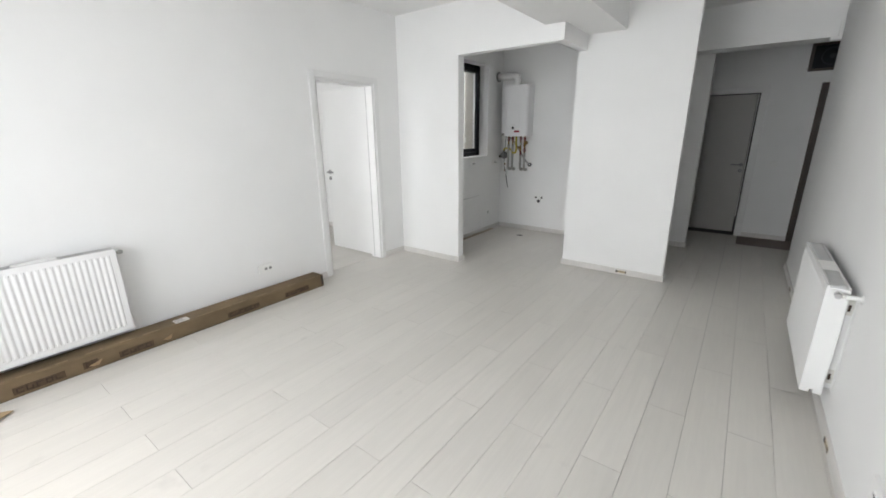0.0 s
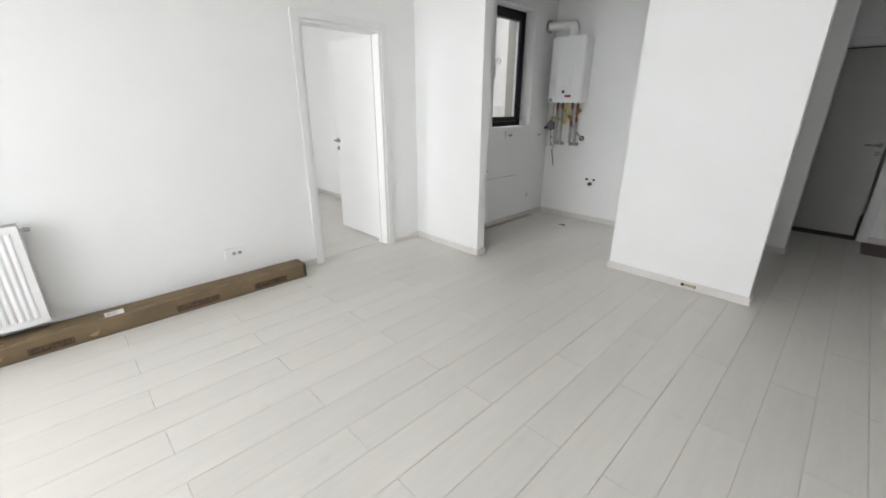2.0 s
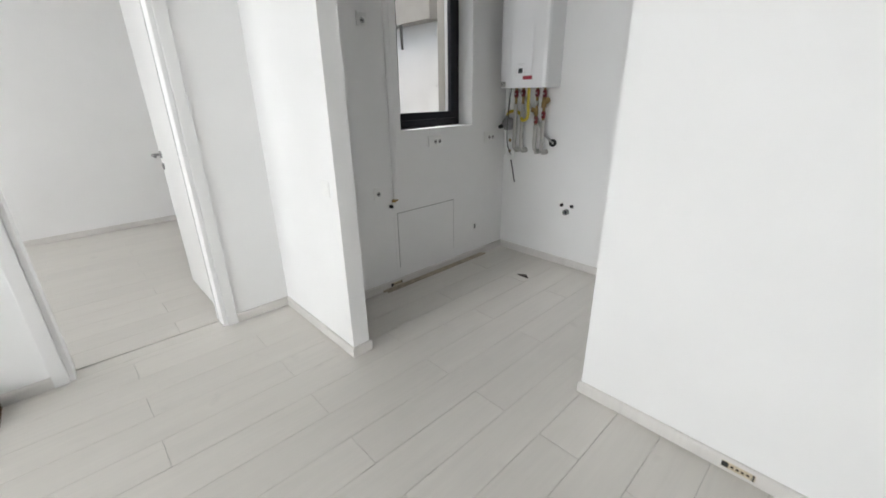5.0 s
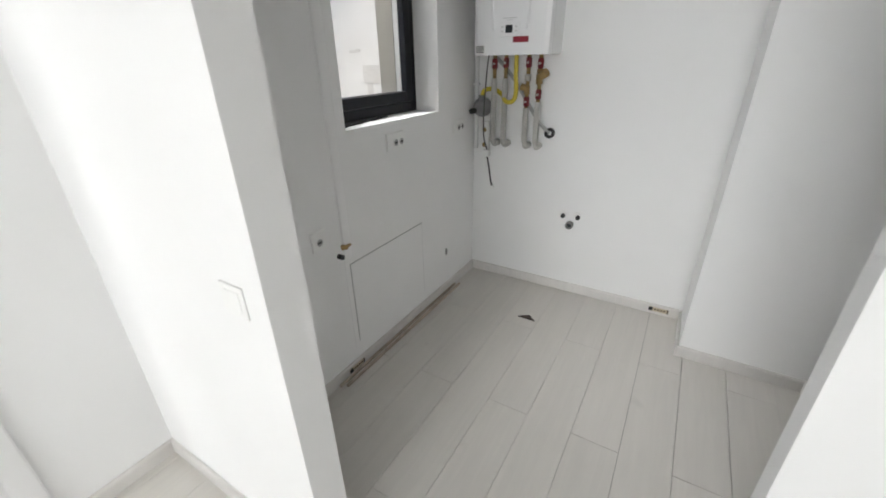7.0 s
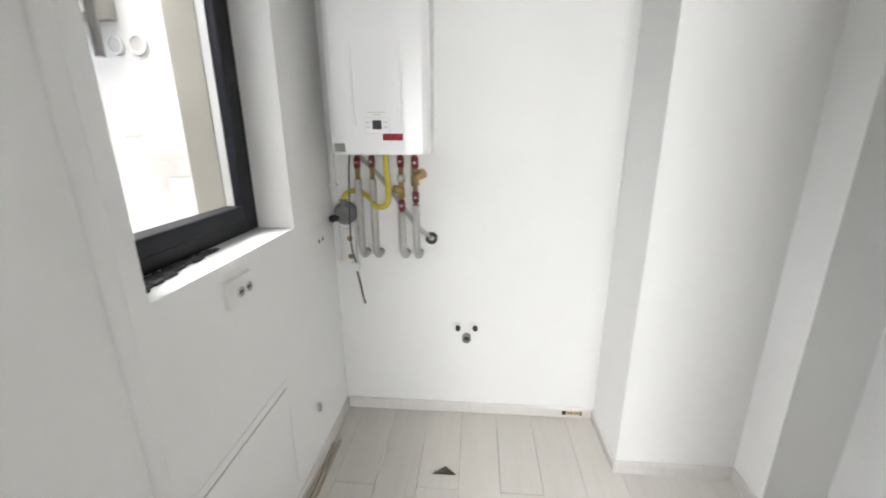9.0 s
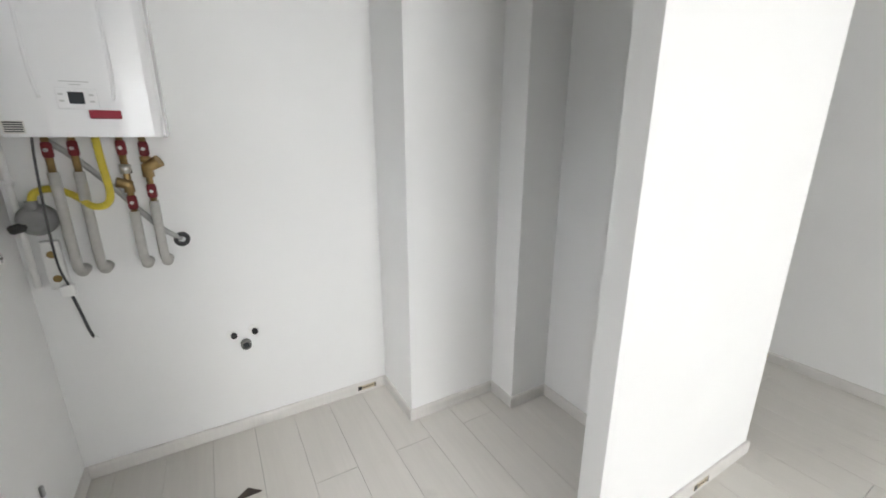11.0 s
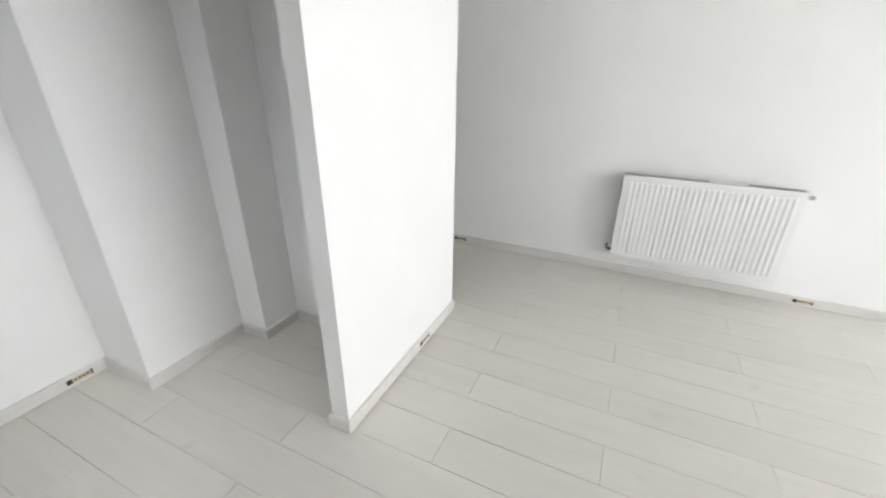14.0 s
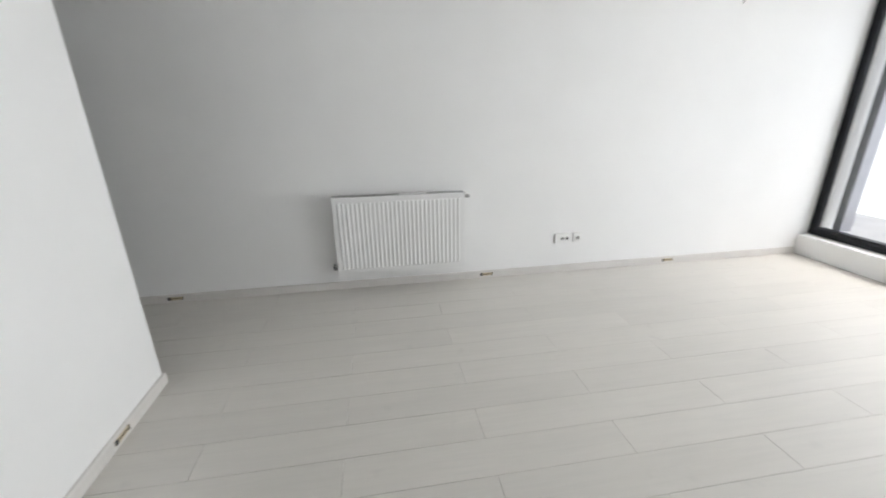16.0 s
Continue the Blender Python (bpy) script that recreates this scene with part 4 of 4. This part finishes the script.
# ---- clips in the gaps of the skirting ----
def clip(m, label="brass mounting clip showing in a gap of the skirting"):
    """A dark gap with a pale clip: in the plane y = 0 looking along -y, its lower edge at the origin."""
    c = thing("skirting_clip", label, "clip", m, "skirting clips")
    part("backing", boxes((-0.055, 0.055, -0.0155, -0.0135, 0.018, 0.046)), CLIPM, c)
    part("slot", boxes((-0.055, -0.032, -0.0165, -0.0155, 0.02, 0.044)), BLACK, c, "dark slot")
    part("end_slot", boxes((0.045, 0.052, -0.0165, -0.0155, 0.018, 0.046)), BLACK, c)
    bm = bmesh.new()
    for i in range(4):
        cuboid(bm, -0.025 + 0.017 * i, -0.015 + 0.017 * i, -0.0165, -0.0155, 0.028, 0.037)
    part("screw_holes", bm, INK, c)
    return c


clip(pose(2.605, 0.01, 0))
clip(pose(1.61, 1.375, 0))
for y in (-2.065, -3.79, 0.39):
    clip(on_east(y, 0))
clip(on_west(0.075, 0, 0.33))

# ---- outside ----
solid("ground", boxes((-60, 60, -70, 60, -6.2, -6.0)), GROUNDM, "grey paved ground far below", "ground")
haze = bpy.data.materials.new("bright_overcast_haze")
haze.use_nodes = True
hp = haze.node_tree.nodes["Principled BSDF"]
hp.inputs["Base Color"].default_value = (0.8, 0.8, 0.8, 1)
hp.inputs["Emission Color"].default_value = (1.0, 0.992, 0.985, 1)
hp.inputs["Emission Strength"].default_value = 0.39
solid("backdrop", boxes((-25, 30, -31, -30, -6.2, 18)), haze, "bright white overcast haze beyond the large window", "backdrop")
solid("balcony_slab", boxes((-0.14, 6.0, -7.0, -5.605, -0.12, 0.10), bevel=0.01), BALCONY, "pale grey balcony floor outside the large window", "balcony")
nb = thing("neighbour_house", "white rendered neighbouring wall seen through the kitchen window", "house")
# wall and vent covers share the colour greyed for shade
part("wall", boxes((-7.0, -0.05, 2.15, 2.4, -6, 3.2)), RENDERW, nb, "white rendered wall, its shade put into the colour")
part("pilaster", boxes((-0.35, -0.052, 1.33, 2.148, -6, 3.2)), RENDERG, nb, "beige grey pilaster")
part("overhang", boxes((-7.0, -1.28, 1.95, 2.148, 2.24, 3.2), bevel=0.005), RENDERG, nb, "boxed overhang in grey render")
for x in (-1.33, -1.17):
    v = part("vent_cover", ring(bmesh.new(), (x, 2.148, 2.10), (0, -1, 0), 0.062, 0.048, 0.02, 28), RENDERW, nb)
    part("grille", ring(bmesh.new(), (x, 2.148, 2.10), (0, -1, 0), 0.048, 0, 0.012, 28), RENDERS, v)
part("patch", boxes((-1.26, -0.90, 2.146, 2.149, 1.24, 1.40)), RENDERS, nb, "stained grey plaster patch")
for x0, x1, z0, z1 in ((-1.22, -1.15, 1.12, 1.239), (-1.17, -1.11, 1.02, 1.119), (-1.41, -1.33, 1.505, 1.53), (-1.33, -1.27, 1.51, 1.54)):
    part("dirt_mark", boxes((x0, x1, 2.1475, 2.1488, z0, z1)), RENDERS, nb, "faint grey dirt on the wall")
part("pilaster_patch", boxes((-0.35, -0.22, 1.3265, 1.3295, 1.35, 1.44)), INSUL, nb, "stained plaster patch on the pilaster")
post = solid("facade_post", boxes((3.90, 3.97, -5.55, -5.42, 0.24, 2.5), bevel=0.004), ALU, "grey aluminium post outside the large window", "post", kind="thing")

# ---- floor boards, last ----
floor = thing("floor", "pale grey-white laminate floor boards", "floor", kind="structure")
PW, PL, GAP = 0.19, 1.215, 0.00078
BOARDS = {}


def board(x0, x1, y0, y1):
    w, l = round(x1 - x0, 4), round(y1 - y0, 4)
    if (w, l) not in BOARDS:
        bm = bmesh.new()
        c = 0.0004
        loops = []
        for ins, z in ((GAP, -0.0085), (GAP, -c), (GAP + c, 0.0)):
            loops.append([bm.verts.new((sx * (w / 2 - ins), sy * (l / 2 - ins), z)) for sx, sy in ((-1, -1), (1, -1), (1, 1), (-1, 1))])
        for a, b in zip(loops, loops[1:]):
            for k in range(4):
                bm.faces.new((a[k], a[(k + 1) % 4], b[(k + 1) % 4], b[k]))
        bm.faces.new(loops[-1])
        BOARDS[(w, l)] = mesh_of("board", bm, FLOOR)
    ob = new("board", BOARDS[(w, l)])
    ob.location = ((x0 + x1) / 2, (y0 + y1) / 2, 0)
    ob.parent = floor
    return ob



def lay(rx0, rx1, ry0, ry1, x_line, y_joint):
    """Boards along y in half bond over a rectangle; walls stand on them."""
    for k in range(math.floor((rx0 - x_line) / PW), math.ceil((rx1 - x_line) / PW)):
        x0, x1 = max(rx0, x_line + k * PW), min(rx1, x_line + (k + 1) * PW)
        first = y_joint - (PL / 2 if k % 2 else 0)
        for j in range(math.floor((ry0 - first) / PL), math.ceil((ry1 - first) / PL)):
            y0, y1 = max(ry0, first + j * PL), min(ry1, first + (j + 1) * PL)
            if x1 - x0 > 0.012 and y1 - y0 > 0.012:
                board(x0, x1, y0, y1)


lay(0.0, 5.2, -5.17, 2.19, 2.33, -0.37)
lay(1.9, 3.58, 2.19, 2.75, 2.33, -0.37)
lay(-0.098, 0.0, -1.83, -1.09, 2.33, -0.37)
lay(-3.12, -0.102, -5.45, -0.25, 2.36, -0.1)
tagged(part("entry_tile", boxes((3.58, 5.2, 2.19, 2.75, -0.0085, 0.0), bevel=0.001), BROWN, floor), "brown tiled strip before the hall doors")
